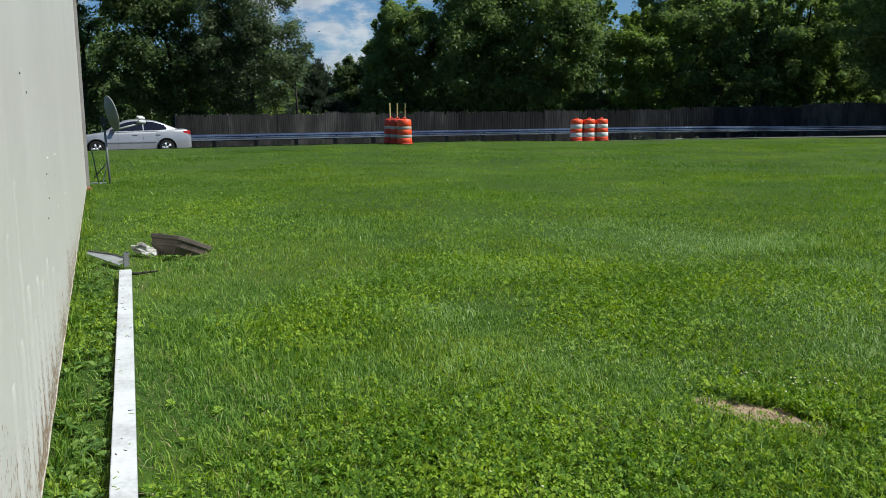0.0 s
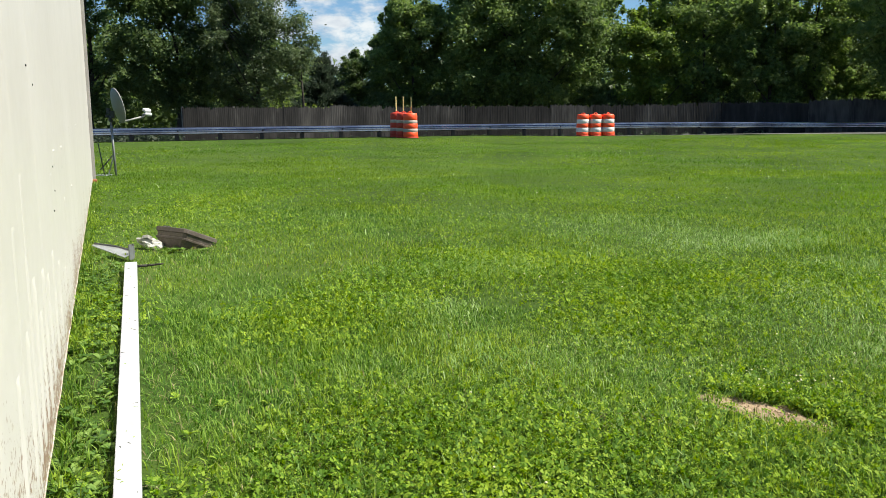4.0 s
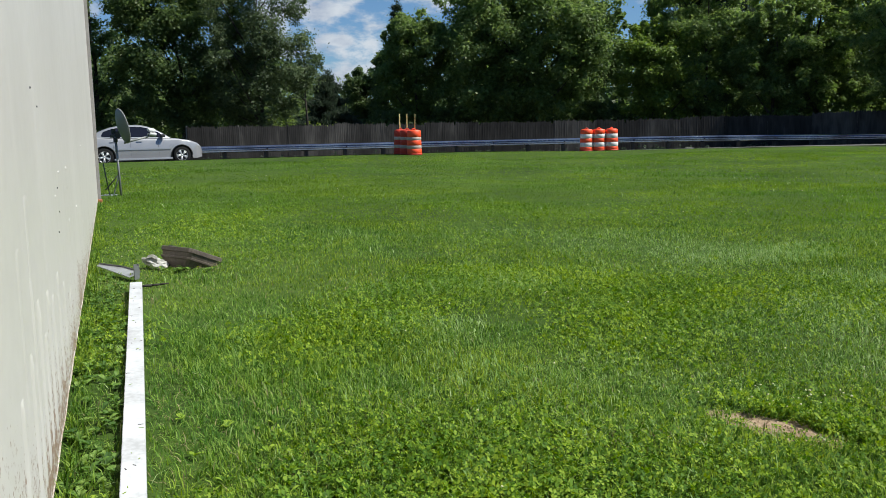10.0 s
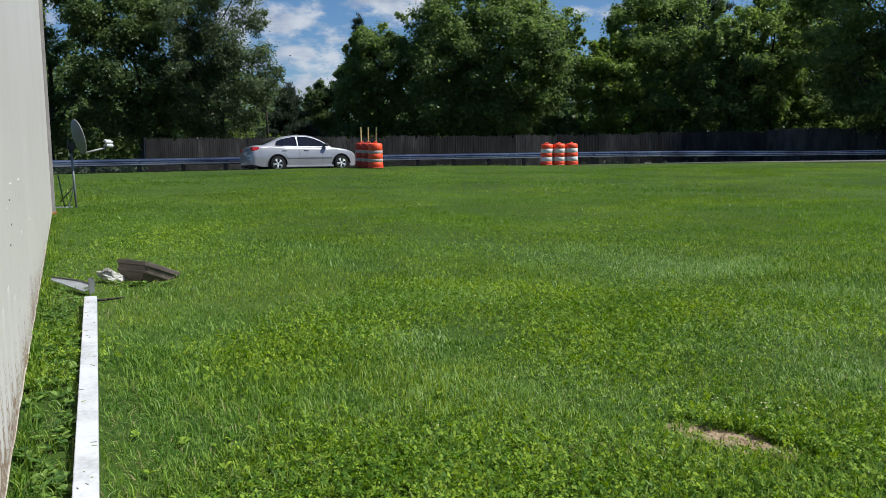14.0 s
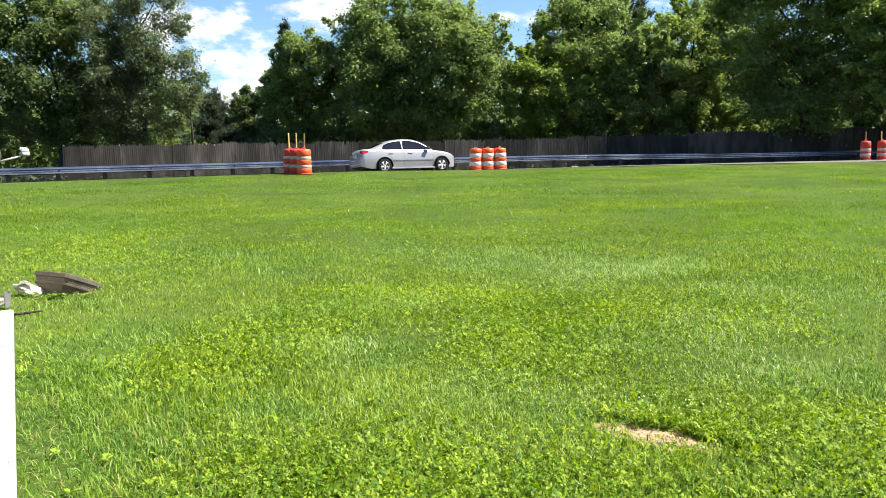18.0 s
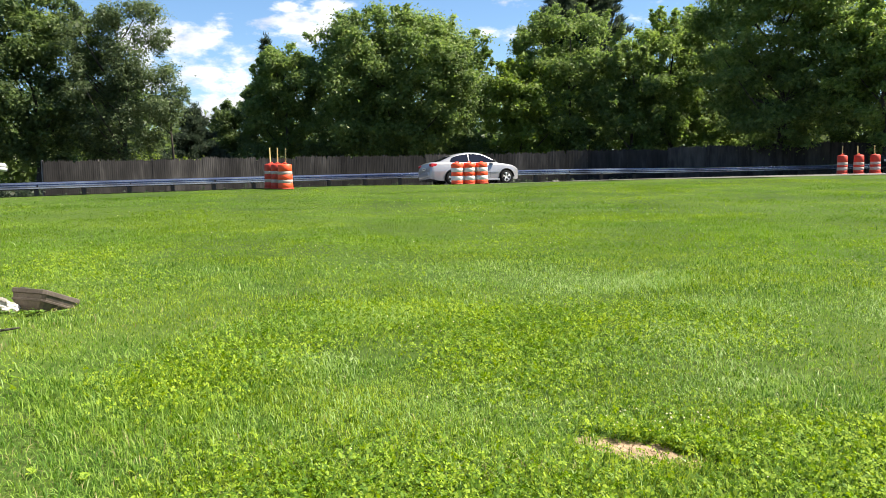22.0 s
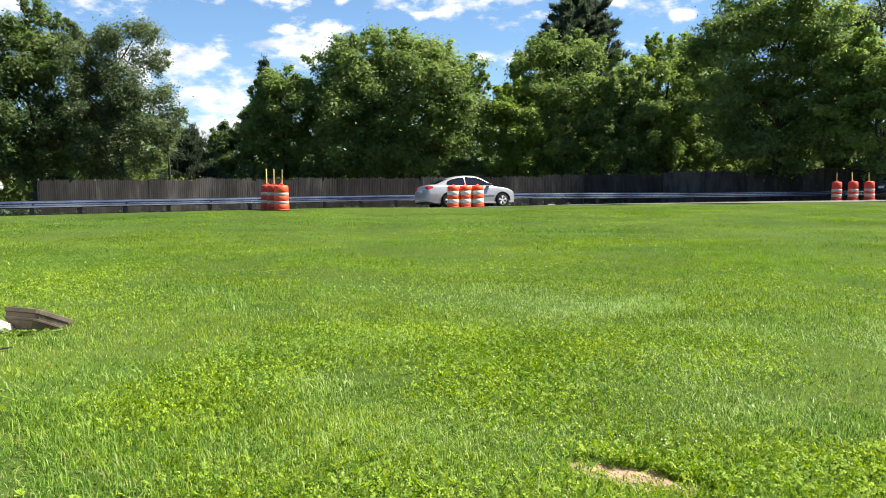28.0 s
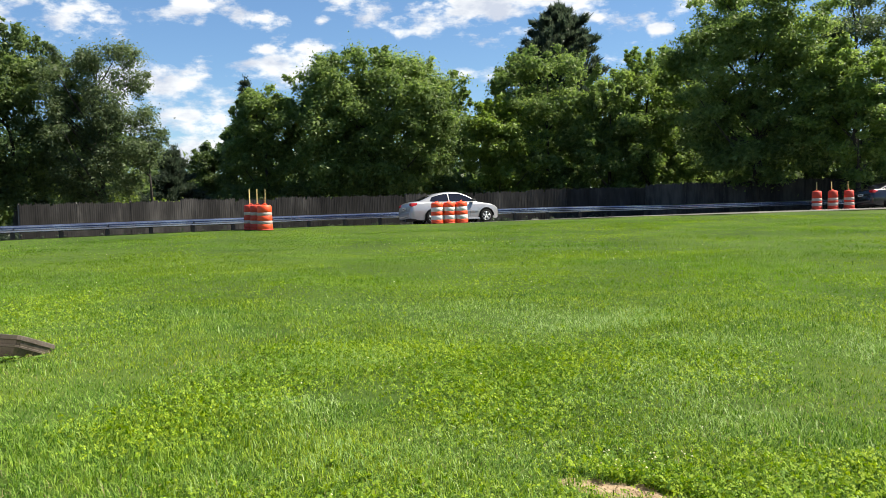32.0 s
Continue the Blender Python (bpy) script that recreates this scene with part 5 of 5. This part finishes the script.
def paper_bag():
    x, y = -4.235, 8.10
    T = thing("paper_bag", pose(x, y, float(land(x, y)) + 0.05, 8, 18, 25), "crumpled dirty white paper bag in the grass", "bag")
    bm = bmesh.new()
    bmesh.ops.create_icosphere(bm, subdivisions=3, radius=0.09)
    for v in bm.verts:
        k = 1 + 0.35 * noise.noise(v.co * 13) + 0.6 * (abs(noise.noise(v.co * 30 + Vector((3, 1, 7)))) - 0.2)
        v.co = Vector((v.co.x * 1.35, v.co.y * 0.75, v.co.z * 0.6 + 0.2 * v.co.x * (v.co.x > 0))) * k
    part("bag", bm, PAPER, T)
    bm = bmesh.new()
    grid = [[bm.verts.new((-0.1 + 0.045 * i, -0.05 + 0.03 * j, 0.045 + 0.02 * i * (i < 3) - 0.006 * i * i + 0.018 * noise.noise(Vector((i * 1.7, j * 2.1, 4))))) for j in range(5)] for i in range(6)]
    for i in range(5):
        for j in range(4):
            bm.faces.new((grid[i][j], grid[i + 1][j], grid[i + 1][j + 1], grid[i][j + 1]))
    bmesh.ops.solidify(bm, geom=bm.faces, thickness=0.003)
    part("flap", bm, PAPER, T, "folded white flap of the bag")


def zinc_bracket():
    x, y = -4.13, 7.46
    T = thing("metal_bracket", pose(x, y, float(land(x, y)) + 0.07, 0, -2, 145), "galvanised metal angle bracket lying beside the white post", "bracket")
    bm = bmesh.new()
    w = [(0.0, 0.05, -0.03), (0.0, -0.06, 0.01), (0.35, -0.05, 0.015), (0.74, 0.0, 0.0), (0.73, 0.025, -0.015)]
    top = [bm.verts.new(p) for p in w]
    low = [bm.verts.new((p[0], p[1], p[2] - 0.006)) for p in w]
    bm.faces.new(top)
    bm.faces.new(low[::-1])
    for i in range(5):
        bm.faces.new((top[i], low[i], low[(i + 1) % 5], top[(i + 1) % 5]))
    bmesh.ops.recalc_face_normals(bm, faces=bm.faces)
    part("flange", bm, ZINC, T)
    bm = bmesh.new()
    box(bm, -0.006, 0.0, -0.045, 0.0, -0.06, 0.07, 0.001)
    box(bm, -0.006, 0.028, -0.052, -0.046, -0.05, 0.085, 0.001)
    box(bm, 0.03, 0.036, -0.05, -0.012, -0.05, 0.08, 0.001)
    part("upright", bm, DULLPIPE, T, "dull upright web of the bracket")
    bm = bmesh.new()
    for q0, q1 in zip(w[1:3], w[2:4]):
        a, b = Vector(q0) + Vector((0, 0, 0.004)), Vector(q1) + Vector((0, 0, 0.004))
        tube(bm, a, b, 0.009, 0.007, 4)
    part("lip", bm, DARKMETAL, T, "dark rolled edge of the bracket")


def stick():
    a, b = Vector((-3.90, 7.15)), Vector((-3.62, 7.33))
    T = thing("dark_stick", pose(a.x, a.y, float(land(a.x, a.y)) + 0.028, 0, 0, math.degrees(math.atan2(b.y - a.y, b.x - a.x))),
              "stick in the grass by the post, coloured dark for its shadow", "stick")
    bm = bmesh.new()
    pts = [(0.0, 0, -0.01), (0.09, 0.012, -0.012), (0.16, 0.002, -0.008), (0.24, 0.014, -0.006)]
    for p, q, r0, r1 in zip(pts, pts[1:], (0.013, 0.012, 0.010), (0.012, 0.010, 0.007)):
        tube(bm, p, q, r0, r1, 7)
    part("branch", bm, DARKWOOD, T, "", True)


def dish():
    x, y = -8.55, 15.2
    z = float(land(x, y))
    T = thing("satellite_dish", pose(x, y, z), "grey satellite dish on a thin steel pole beside the building", "satellite dish")
    bm = bmesh.new()
    tube(bm, (0.02, 0, -0.2), (-0.025, 0, 1.12), 0.022, 0.022, 10)
    part("pole", bm, DULLPIPE, T, "thin dull galvanised pole", True)
    # reflector: faces right, up and a little away
    face = Vector((0.63, 0.70, 0.21)).normalized()
    q = face.to_track_quat("Z", "Y").to_matrix().to_4x4()
    m = Matrix.Translation((0.06, 0.04, 1.305)) @ q
    bm = bmesh.new()
    rings = []
    for side in (0, 1):
        for k in range(9):
            r = 0.335 * (k / 8 if side == 0 else 1 - k / 8)
            ring = []
            for i in range(28):
                a = 2 * math.pi * i / 28
                p = Vector((r * math.cos(a) * 0.9, r * math.sin(a), 0.55 * r * r - (0.012 if side else 0)))
                ring.append(bm.verts.new(m @ p))
            rings.append(ring)
    for k in range(len(rings) - 1):
        for i in range(28):
            bm.faces.new((rings[k][i], rings[k][(i + 1) % 28], rings[k + 1][(i + 1) % 28], rings[k + 1][i]))
    bmesh.ops.remove_doubles(bm, verts=bm.verts, dist=0.0005)
    bmesh.ops.recalc_face_normals(bm, faces=bm.faces)
    part("reflector", bm, DISHGREY, T, "", True)
    bm = bmesh.new()
    box(bm, -0.055, 0.005, -0.03, 0.03, 1.02, 1.10, 0.008)
    box(bm, -0.03, 0.05, -0.015, 0.03, 1.08, 1.22, 0.006)
    box(bm, -0.12, -0.05, -0.02, 0.02, 1.10, 1.15, 0.006)
    box(bm, -0.09, -0.03, -0.03, 0.03, 1.16, 1.27, 0.008)
    part("mount", bm, DARKMETAL, T, "dark steel mount behind the dish")
    bm = bmesh.new()
    tube(bm, (0.1, 0.08, 1.0), (0.46, 0.40, 1.12), 0.02, 0.018, 8)
    part("feed_arm", bm, DISHGREY, T, "", True)
    bm = bmesh.new()
    hm = Matrix.Translation((0.48, 0.42, 1.18)) @ Matrix.Rotation(radians(46), 4, "Z") @ Matrix.Rotation(radians(38), 4, "X")
    for dy, dz in ((-0.07, 0.03), (0.0, 0.06), (0.07, 0.03)):
        tube(bm, hm @ Vector((-0.05, dy, dz)), hm @ Vector((0.07, dy, dz - 0.02)), 0.028, 0.036, 12)
    part("receiver_horn", bm, LNBWHITE, T, "three white plastic receiver horns")
    bm = bmesh.new()
    box(bm, -0.01, 0.06, -0.10, 0.10, -0.02, 0.02, 0.012, hm)
    box(bm, -0.06, 0.02, -0.03, 0.03, -0.075, -0.02, 0.012, hm)
    part("receiver_body", bm, DISHGREY, T, "grey receiver housing under the horns")
    bm = bmesh.new()
    for dy in (-0.07, 0.0, 0.07):
        tube(bm, hm @ Vector((0.085, dy, 0.01)), hm @ Vector((0.12, dy, -0.05)), 0.008, 0.008, 6)
    part("connector", bm, RUBBER, T, "black cable connectors")
    for p, mat, lb in (((-0.27, -0.05, 0.12), DARKMETAL, ""), ((-0.20, 0.10, 0.0), ZINC, "")):
        bm = bmesh.new()
        tube(bm, (0.0, 0, 0.42), p, 0.012, 0.012, 6)
        part("brace", bm, mat, T, lb, True)
    bm = bmesh.new()
    tube(bm, (-0.31, 0.0, 0.62), (-0.22, 0.0, 0.02), 0.010, 0.010, 6)
    part("stay", bm, DARKMETAL, T, "thin dark leaning steel bar", True)
    bm = bmesh.new()
    box(bm, -0.40, -0.12, -0.12, 0.16, -0.02, 0.025, 0.008)
    part("foot_plate", bm, ZINC, T, "pale base plate in the grass")


white_beam()
lid()
paper_bag()
zinc_bracket()
stick()
dish()


# ---- cars ----
TAIL_RED = material("red_lens", [(0.35, 0.008, 0.01), (0.5, 0.015, 0.015)], scale=8, fine=60, rough=0.15)
LAMP_CLEAR = material("clear_lens", [(0.3, 0.31, 0.33), (0.45, 0.46, 0.48)], scale=8, fine=60, rough=0.12)
ALLOY = material("alloy", [(0.6, 0.6, 0.6), (0.7, 0.7, 0.7)], scale=6, fine=60, rough=0.3, metal=0.7)
BLACK = material("black_trim", [(0.012, 0.012, 0.012), (0.03, 0.03, 0.03)], scale=6, fine=60, rough=0.6)
GAP = material("panel_gap", [(0.05, 0.05, 0.05), (0.09, 0.09, 0.09)], scale=6, fine=60, rough=0.8)
PLATE = material("plate", [(0.6, 0.6, 0.58), (0.7, 0.7, 0.68)], scale=6, fine=60, rough=0.5)
WB_F, WB_R, WR = 1.32, -1.30, 0.305


def curve(x, knots):
    xs, vs = zip(*knots)
    return float(np.interp(x, xs, vs))


def drawn(knots):
    """Shortens the nose and lengthens the tail of the plan."""
    return [(1.6 + (x - 1.6) * 0.87 if x > 1.6 else -1.6 + (x + 1.6) * 1.13 if x < -1.6 else x, v) for x, v in knots]


HOOD = drawn([(-2.22, 0.72), (-2.19, 0.90), (-2.12, 1.0), (-2.0, 1.035), (-1.55, 1.02), (-1.2, 0.985), (0.4, 0.955), (0.95, 0.945), (1.2, 0.915), (1.6, 0.855), (1.95, 0.765), (2.1, 0.69), (2.19, 0.60), (2.22, 0.52)])
HALF = drawn([(-2.22, 0.70), (-2.18, 0.765), (-2.10, 0.80), (-1.85, 0.825), (-1.3, 0.84), (0, 0.85), (1.3, 0.84), (1.65, 0.79), (1.9, 0.69), (2.08, 0.56), (2.22, 0.36)])
ROOF = [(-1.86, 1.015), (-1.6, 1.115), (-1.3, 1.245), (-1.05, 1.335), (-0.8, 1.39), (-0.4, 1.43), (0.0, 1.415), (0.25, 1.36), (0.5, 1.245), (0.75, 1.10), (0.98, 0.945)]


def side_half(x, z):
    """Half width of the lower body at a height: widest low on the doors."""
    w = curve(x, HALF)
    if z > 0.62:
        return w - 0.10 * ((z - 0.62) / 0.4) ** 1.5
    return w - 0.05 * ((0.62 - z) / 0.4) ** 2


def glass_half(x, z):
    return 0.775 - 0.42 * (z - 0.95)


def car(name, paint, label):
    C = thing(name, Matrix(), label, "car")
    # body shell, raised over the wheels
    bm = bmesh.new()
    n = 96
    rings = []
    for i in range(n + 1):
        x = -2.30 + 4.438 * i / n
        top = curve(x, HOOD)
        low = 0.2 if abs(x) < 1.9 else 0.2 + 0.25 * (abs(x) - 1.9)
        for wx in (WB_F, WB_R):
            q = 0.385 ** 2 - (x - wx) ** 2
            if q > 0:
                low = max(low, 0.30 + math.sqrt(q))
        low = min(low, top - 0.12)
        ring = []
        levels = [0, 0.12, 0.3, 0.45, 0.5, 0.55, 0.75, 0.9, 1.0]
        for side in (1, -1):
            pts = []
            for l in levels:
                z = low + (top - 0.05 - low) * l
                o = side_half(x, z) + (0.006 if 0.45 < l < 0.55 and abs(x) < 1.0 else 0.0)
                pts.append((x, side * o, z))
            pts.append((x, side * (side_half(x, top) - 0.05), top - 0.012))
            pts.append((x, side * 0.3, top + 0.012))
            ring.append(pts)
        rings.append([bm.verts.new(p) for p in ring[0] + ring[1][::-1]])
    k = len(rings[0])
    for i in range(n):
        for j in range(k - 1):
            bm.faces.new((rings[i][j], rings[i][j + 1], rings[i + 1][j + 1], rings[i + 1][j]))
    for r, flip in ((rings[0], False), (rings[-1], True)):
        bm.faces.new(r if flip else r[::-1])
    bmesh.ops.recalc_face_normals(bm, faces=bm.faces)
    body = part("body", bm, paint, C, "", True)
    bm = bmesh.new()
    box(bm, -2.0, 1.72, -0.62, 0.62, 0.22, 0.78)
    part("underbody", bm, BLACK, C, "dark underside and wheel wells")
    # painted cabin shell
    inset = lambda x: 0.10 * max(0.0, -1.0 - x) + 0.08 * max(0.0, x - 0.55)
    bm = bmesh.new()
    rings = []
    for i in range(41):
        x = -1.86 + 2.84 * i / 40
        z1 = curve(x, ROOF)
        base = curve(x, HOOD) - 0.03
        ring = []
        for side in (1, -1):
            pts = []
            for l in (0, 0.35, 0.7, 1.0):
                z = base + (max(z1 - 0.06, base + 0.004) - base) * l
                pts.append((x, side * (glass_half(x, z) - inset(x)), z))
            pts.append((x, side * (glass_half(x, z1) - inset(x) - 0.02), z1 - 0.024))
            pts.append((x, side * (glass_half(x, z1) - inset(x) - 0.08), z1 - 0.002))
            pts.append((x, side * 0.25, z1 + 0.014))
            ring.append(pts)
        rings.append([bm.verts.new(p) for p in ring[0] + ring[1][::-1]])
    k = len(rings[0])
    for i in range(len(rings) - 1):
        for j in range(k - 1):
            bm.faces.new((rings[i][j], rings[i][j + 1], rings[i + 1][j + 1], rings[i + 1][j]))
    bm.faces.new(rings[0])
    bm.faces.new(rings[-1][::-1])
    bmesh.ops.recalc_face_normals(bm, faces=bm.faces)
    part("cabin", bm, paint, C, "", True)
    # windscreen and rear window
    for nm, x0, x1 in (("windscreen", 0.27, 0.93), ("rear_window", -1.76, -1.2)):
        bm = bmesh.new()
        rows = []
        for i in range(9):
            x = x0 + (x1 - x0) * i / 8
            z1 = curve(x, ROOF)
            e = glass_half(x, z1) - inset(x) - 0.13
            rows.append([bm.verts.new((x, y, z + 0.008)) for y, z in ((-e, z1), (-0.25, z1 + 0.014), (0.25, z1 + 0.014), (e, z1))])
        for i in range(8):
            for j in range(3):
                bm.faces.new((rows[i][j], rows[i + 1][j], rows[i + 1][j + 1], rows[i][j + 1]))
        bmesh.ops.solidify(bm, geom=bm.faces, thickness=0.004)
        part(nm, bm, TINT, C, "dark tinted glass")
    for side in (1, -1):
        for nm, x0, x1, back, front in (("rear_door_window", -1.34, -0.475, 1.9, 40.0), ("front_door_window", -0.435, 0.80, 40.0, 60.0)):
            bm = bmesh.new()
            rows = []
            for i in range(15):
                x = x0 + (x1 - x0) * (0, 0.012, 0.03, 0.08, 0.15, 0.24, 0.34, 0.45, 0.56, 0.67, 0.78, 0.88, 0.95, 0.988, 1)[i]
                z0 = curve(x, HOOD) + 0.012
                zt = max(z0 + 0.004, min(curve(x, ROOF) - 0.075, z0 + 0.05 + back * (x - x0), z0 + 0.05 + front * (x1 - x)))
                rows.append([bm.verts.new((x, side * (glass_half(x, z) - inset(x) + 0.006), z)) for z in (z0, (z0 + zt) / 2, zt)])
            for i in range(14):
                for j in range(2):
                    bm.faces.new((rows[i][j], rows[i + 1][j], rows[i + 1][j + 1], rows[i][j + 1]))
            bmesh.ops.recalc_face_normals(bm, faces=bm.faces)
            part(nm, bm, TINT, C, "dark tinted side window")
        for x0 in (-0.42, 0.52, -1.03):
            bm = bmesh.new()
            rows = []
            for l in range(7):
                z = 0.30 + 0.62 * l / 6
                bend = 0.0 if x0 > -1 else 0.12 * (l / 6) - 0.02
                rows.append([bm.verts.new((x0 + bend + e, side * (side_half(x0, z) + 0.0025), z)) for e in (-0.003, 0.003)])
            for l in range(6):
                bm.faces.new((rows[l][0], rows[l][1], rows[l + 1][1], rows[l + 1][0]))
            part("door_gap", bm, GAP, C)
        bm = bmesh.new()
        for i in range(20):
            xa, xb = -0.92 + 1.85 * i / 20, -0.92 + 1.85 * (i + 1) / 20
            box(bm, xa, xb, min(side * side_half(xa, 0.55), side * (side_half(xa, 0.55) + 0.016)), max(side * side_half(xa, 0.55), side * (side_half(xa, 0.55) + 0.016)), 0.525, 0.565)
        part("side_moulding", bm, paint, C)
        bm = bmesh.new()
        box(bm, -0.98, 0.98, min(side * 0.80, side * 0.845), max(side * 0.80, side * 0.845), 0.17, 0.235, 0.012)
        part("sill", bm, paint, C)
        for x0 in (-1.0, -0.12):
            bm = bmesh.new()
            o = side_half(x0, 0.82)
            box(bm, x0 - 0.09, x0 + 0.09, min(side * o, side * (o + 0.03)), max(side * o, side * (o + 0.03)), 0.80, 0.835, 0.008)
            part("door_handle", bm, paint, C, "body-coloured door handle")
        bm = bmesh.new()
        o = 0.80
        box(bm, 0.60, 0.75, min(side * o, side * (o + 0.17)), max(side * o, side * (o + 0.17)), 0.95, 1.06, 0.03)
        part("wing_mirror", bm, BLACK, C, "dark door mirror")
        bm = bmesh.new()
        box(bm, -2.27, -1.98, min(side * 0.52, side * 0.765), max(side * 0.52, side * 0.765), 0.80, 0.955, 0.03)
        part("tail_light", bm, TAIL_RED, C, "red tail light lens")
        bm = bmesh.new()
        box(bm, 1.78, 1.985, min(side * 0.36, side * 0.62), max(side * 0.36, side * 0.62), 0.59, 0.69, 0.04)
        part("headlight", bm, LAMP_CLEAR, C, "clear headlight lens")
        for wx in (WB_F, WB_R):
            bm = bmesh.new()
            lip = [[bm.verts.new((wx + r * math.cos(a), side * y, 0.30 + r * math.sin(a))) for a in [math.pi * k / 20 for k in range(21)]]
                   for r, y in ((0.02, 0.63), (0.384, 0.63), (0.384, 0.845), (0.366, 0.848))]
            for p, q in zip(lip, lip[1:]):
                for k in range(20):
                    bm.faces.new((p[k], p[k + 1], q[k + 1], q[k]))
            part("wheel_arch", bm, BLACK, C, "black wheel arch")
            W = new("wheel")
            W.parent = C
            W.location = (wx, side * 0.74, WR)
            WHEELS.setdefault(name, []).append((W, wx, side * 0.74))
            bm = bmesh.new()
            lathe(bm, [(0.20, -0.09), (0.275, -0.095), (0.30, -0.075), (0.305, 0.0), (0.30, 0.075), (0.275, 0.095), (0.20, 0.09)], 28, Matrix.Rotation(math.pi / 2, 4, "X"))
            part("tyre", bm, RUBBER, W, "black rubber tyre", True)
            bm = bmesh.new()
            lathe(bm, [(0.195, -0.085), (0.21, -0.09), (0.21, 0.09), (0.195, 0.085), (0.185, 0.05), (0.185, -0.05), (0.195, -0.085)], 28, Matrix.Rotation(math.pi / 2, 4, "X"))
            for i in range(5):
                a = 2 * math.pi * i / 5
                for e in (-1, 1):
                    p0 = Vector((0.05 * math.cos(a), side * 0.075, 0.05 * math.sin(a)))
                    p1 = Vector((0.19 * math.cos(a + e * 0.14), side * 0.072, 0.19 * math.sin(a + e * 0.14)))
                    tube(bm, p0, p1, 0.024, 0.022, 6)
            tube(bm, (0, side * 0.055, 0), (0, side * 0.088, 0), 0.05, 0.042, 12)
            part("rim", bm, ALLOY, W, "five-spoke alloy rim", True)
            bm = bmesh.new()
            tube(bm, (0, side * 0.02, 0), (0, side * 0.035, 0), 0.185, 0.185, 20)
            part("brake_disc", bm, BLACK, W)
    bm = bmesh.new()
    box(bm, -2.335, -2.2, -0.6, 0.6, 0.36, 0.60, 0.05)
    part("rear_bumper", bm, paint, C, "", True)
    bm = bmesh.new()
    box(bm, 1.95, 2.135, -0.3, 0.3, 0.27, 0.46, 0.05)
    part("front_bumper", bm, paint, C, "", True)
    bm = bmesh.new()
    box(bm, 2.08, 2.14, -0.26, 0.26, 0.47, 0.53, 0.01)
    part("grille", bm, BLACK, C, "black grille")
    bm = bmesh.new()
    box(bm, -2.325, -2.28, -0.17, 0.17, 0.70, 0.80, 0.004)
    part("number_plate", bm, PLATE, C, "plain pale number plate")
    bm = bmesh.new()
    box(bm, -2.329, -2.324, -0.12, 0.12, 0.735, 0.765)
    part("plate_bar", bm, BLACK, C)
    return C


WHEELS = {}
SILVER_CAR = car("silver_car", SILVER, "silver four-door saloon car with tinted windows on the road")
DARK_CAR = car("dark_car", DARKPAINT, "dark blue-black saloon car standing beyond the traffic drums")


def on_road(q, o, turn=0.0):
    """A car's pose at a lane parameter and offset, lying on the banked road."""
    x, y, z, h = along(q, o)
    fall = (float(np.interp(o + 0.8, ACROSS, HEIGHT)) - float(np.interp(o - 0.8, ACROSS, HEIGHT))) / 1.6
    bank = Matrix.Rotation(math.atan(fall), 4, Vector((math.cos(h), math.sin(h), 0)))
    return Matrix.Translation((x, y, z + 0.005)) @ bank @ Matrix.Rotation(h + radians(turn), 4, "Z")


DARK_CAR.matrix_world = on_road(23.3, 0.0, 14)

# seconds, lane parameter, offset, turn: away along the far lane, round out of sight behind the building, back along the near lane
DRIVE = [(0, -14.99, 3.6, 180), (0.5, -15.33, 3.6, 180), (1, -15.87, 3.6, 180), (1.5, -16.46, 3.6, 180), (2, -17.05, 3.6, 180), (2.5, -17.7, 3.6, 180),
         (3.2, -18.9, 3.6, 186), (4.2, -20.6, 2.6, 228), (5.0, -21.3, 0.9, 262), (5.8, -21.5, 1.6, 300), (6.6, -21.4, 1.4, 330), (7.4, -20.4, 0.5, 352),
         (8.0, -19.2, 0.1, 359), (8.5, -18.3, 0, 359), (9, -17.42, 0, 358), (9.5, -16.52, 0, 358), (10, -15.47, 0, 359), (10.5, -14.58, 0, 360), (11, -13.64, 0, 361.5),
         (11.5, -12.88, 0, 363), (12, -12.17, 0, 364), (12.5, -11.44, 0, 364), (13, -10.68, 0, 364), (13.5, -9.97, 0, 364), (14, -9.2, 0, 364), (14.5, -8.37, 0, 363.5), (16.5, -4.98, 0, 362.5),
         (17, -4.18, 0, 361.5), (17.5, -3.36, 0, 361.5), (18, -2.52, 0, 361.5), (18.5, -1.7, 0, 361.5), (19, -0.84, 0, 361.5), (19.5, -0.05, 0, 361.5), (20, 0.68, 0, 362), (20.4, 1.05, 0, 362),
         (20.8, 1.16, 0, 362), (22, 1.17, 0, 362), (32, 1.18, 0, 362)]


def motions():
    rows = [(t, on_road(q, o, turn)) for t, q, o, turn in DRIVE]
    walk(SILVER_CAR, rows)
    # wheels roll with the way covered
    ts = np.arange(0, 32.01, 1 / 15)
    key = np.array([r[0] for r in DRIVE])
    place = np.array([m.translation[:] for _, m in rows])
    ahead = np.array([(m.to_3x3() @ Vector((1, 0, 0)))[:] for _, m in rows])
    P = np.stack([np.interp(ts, key, place[:, i]) for i in range(3)], 1)
    A = np.stack([np.interp(ts, key, ahead[:, i]) for i in range(3)], 1)
    roll = np.concatenate([[0], np.cumsum((np.diff(P, axis=0) * A[1:]).sum(1))]) / WR
    moving = [i for i in range(len(ts)) if i == 0 or i == len(ts) - 1 or ts[i] < 21.0]
    for W, wx, wy in WHEELS["silver_car"]:
        walk(W, [(float(ts[i]), Matrix.Translation((wx, wy, WR)) @ Matrix.Rotation(float(roll[i]), 4, "Y")) for i in moving])


motions()
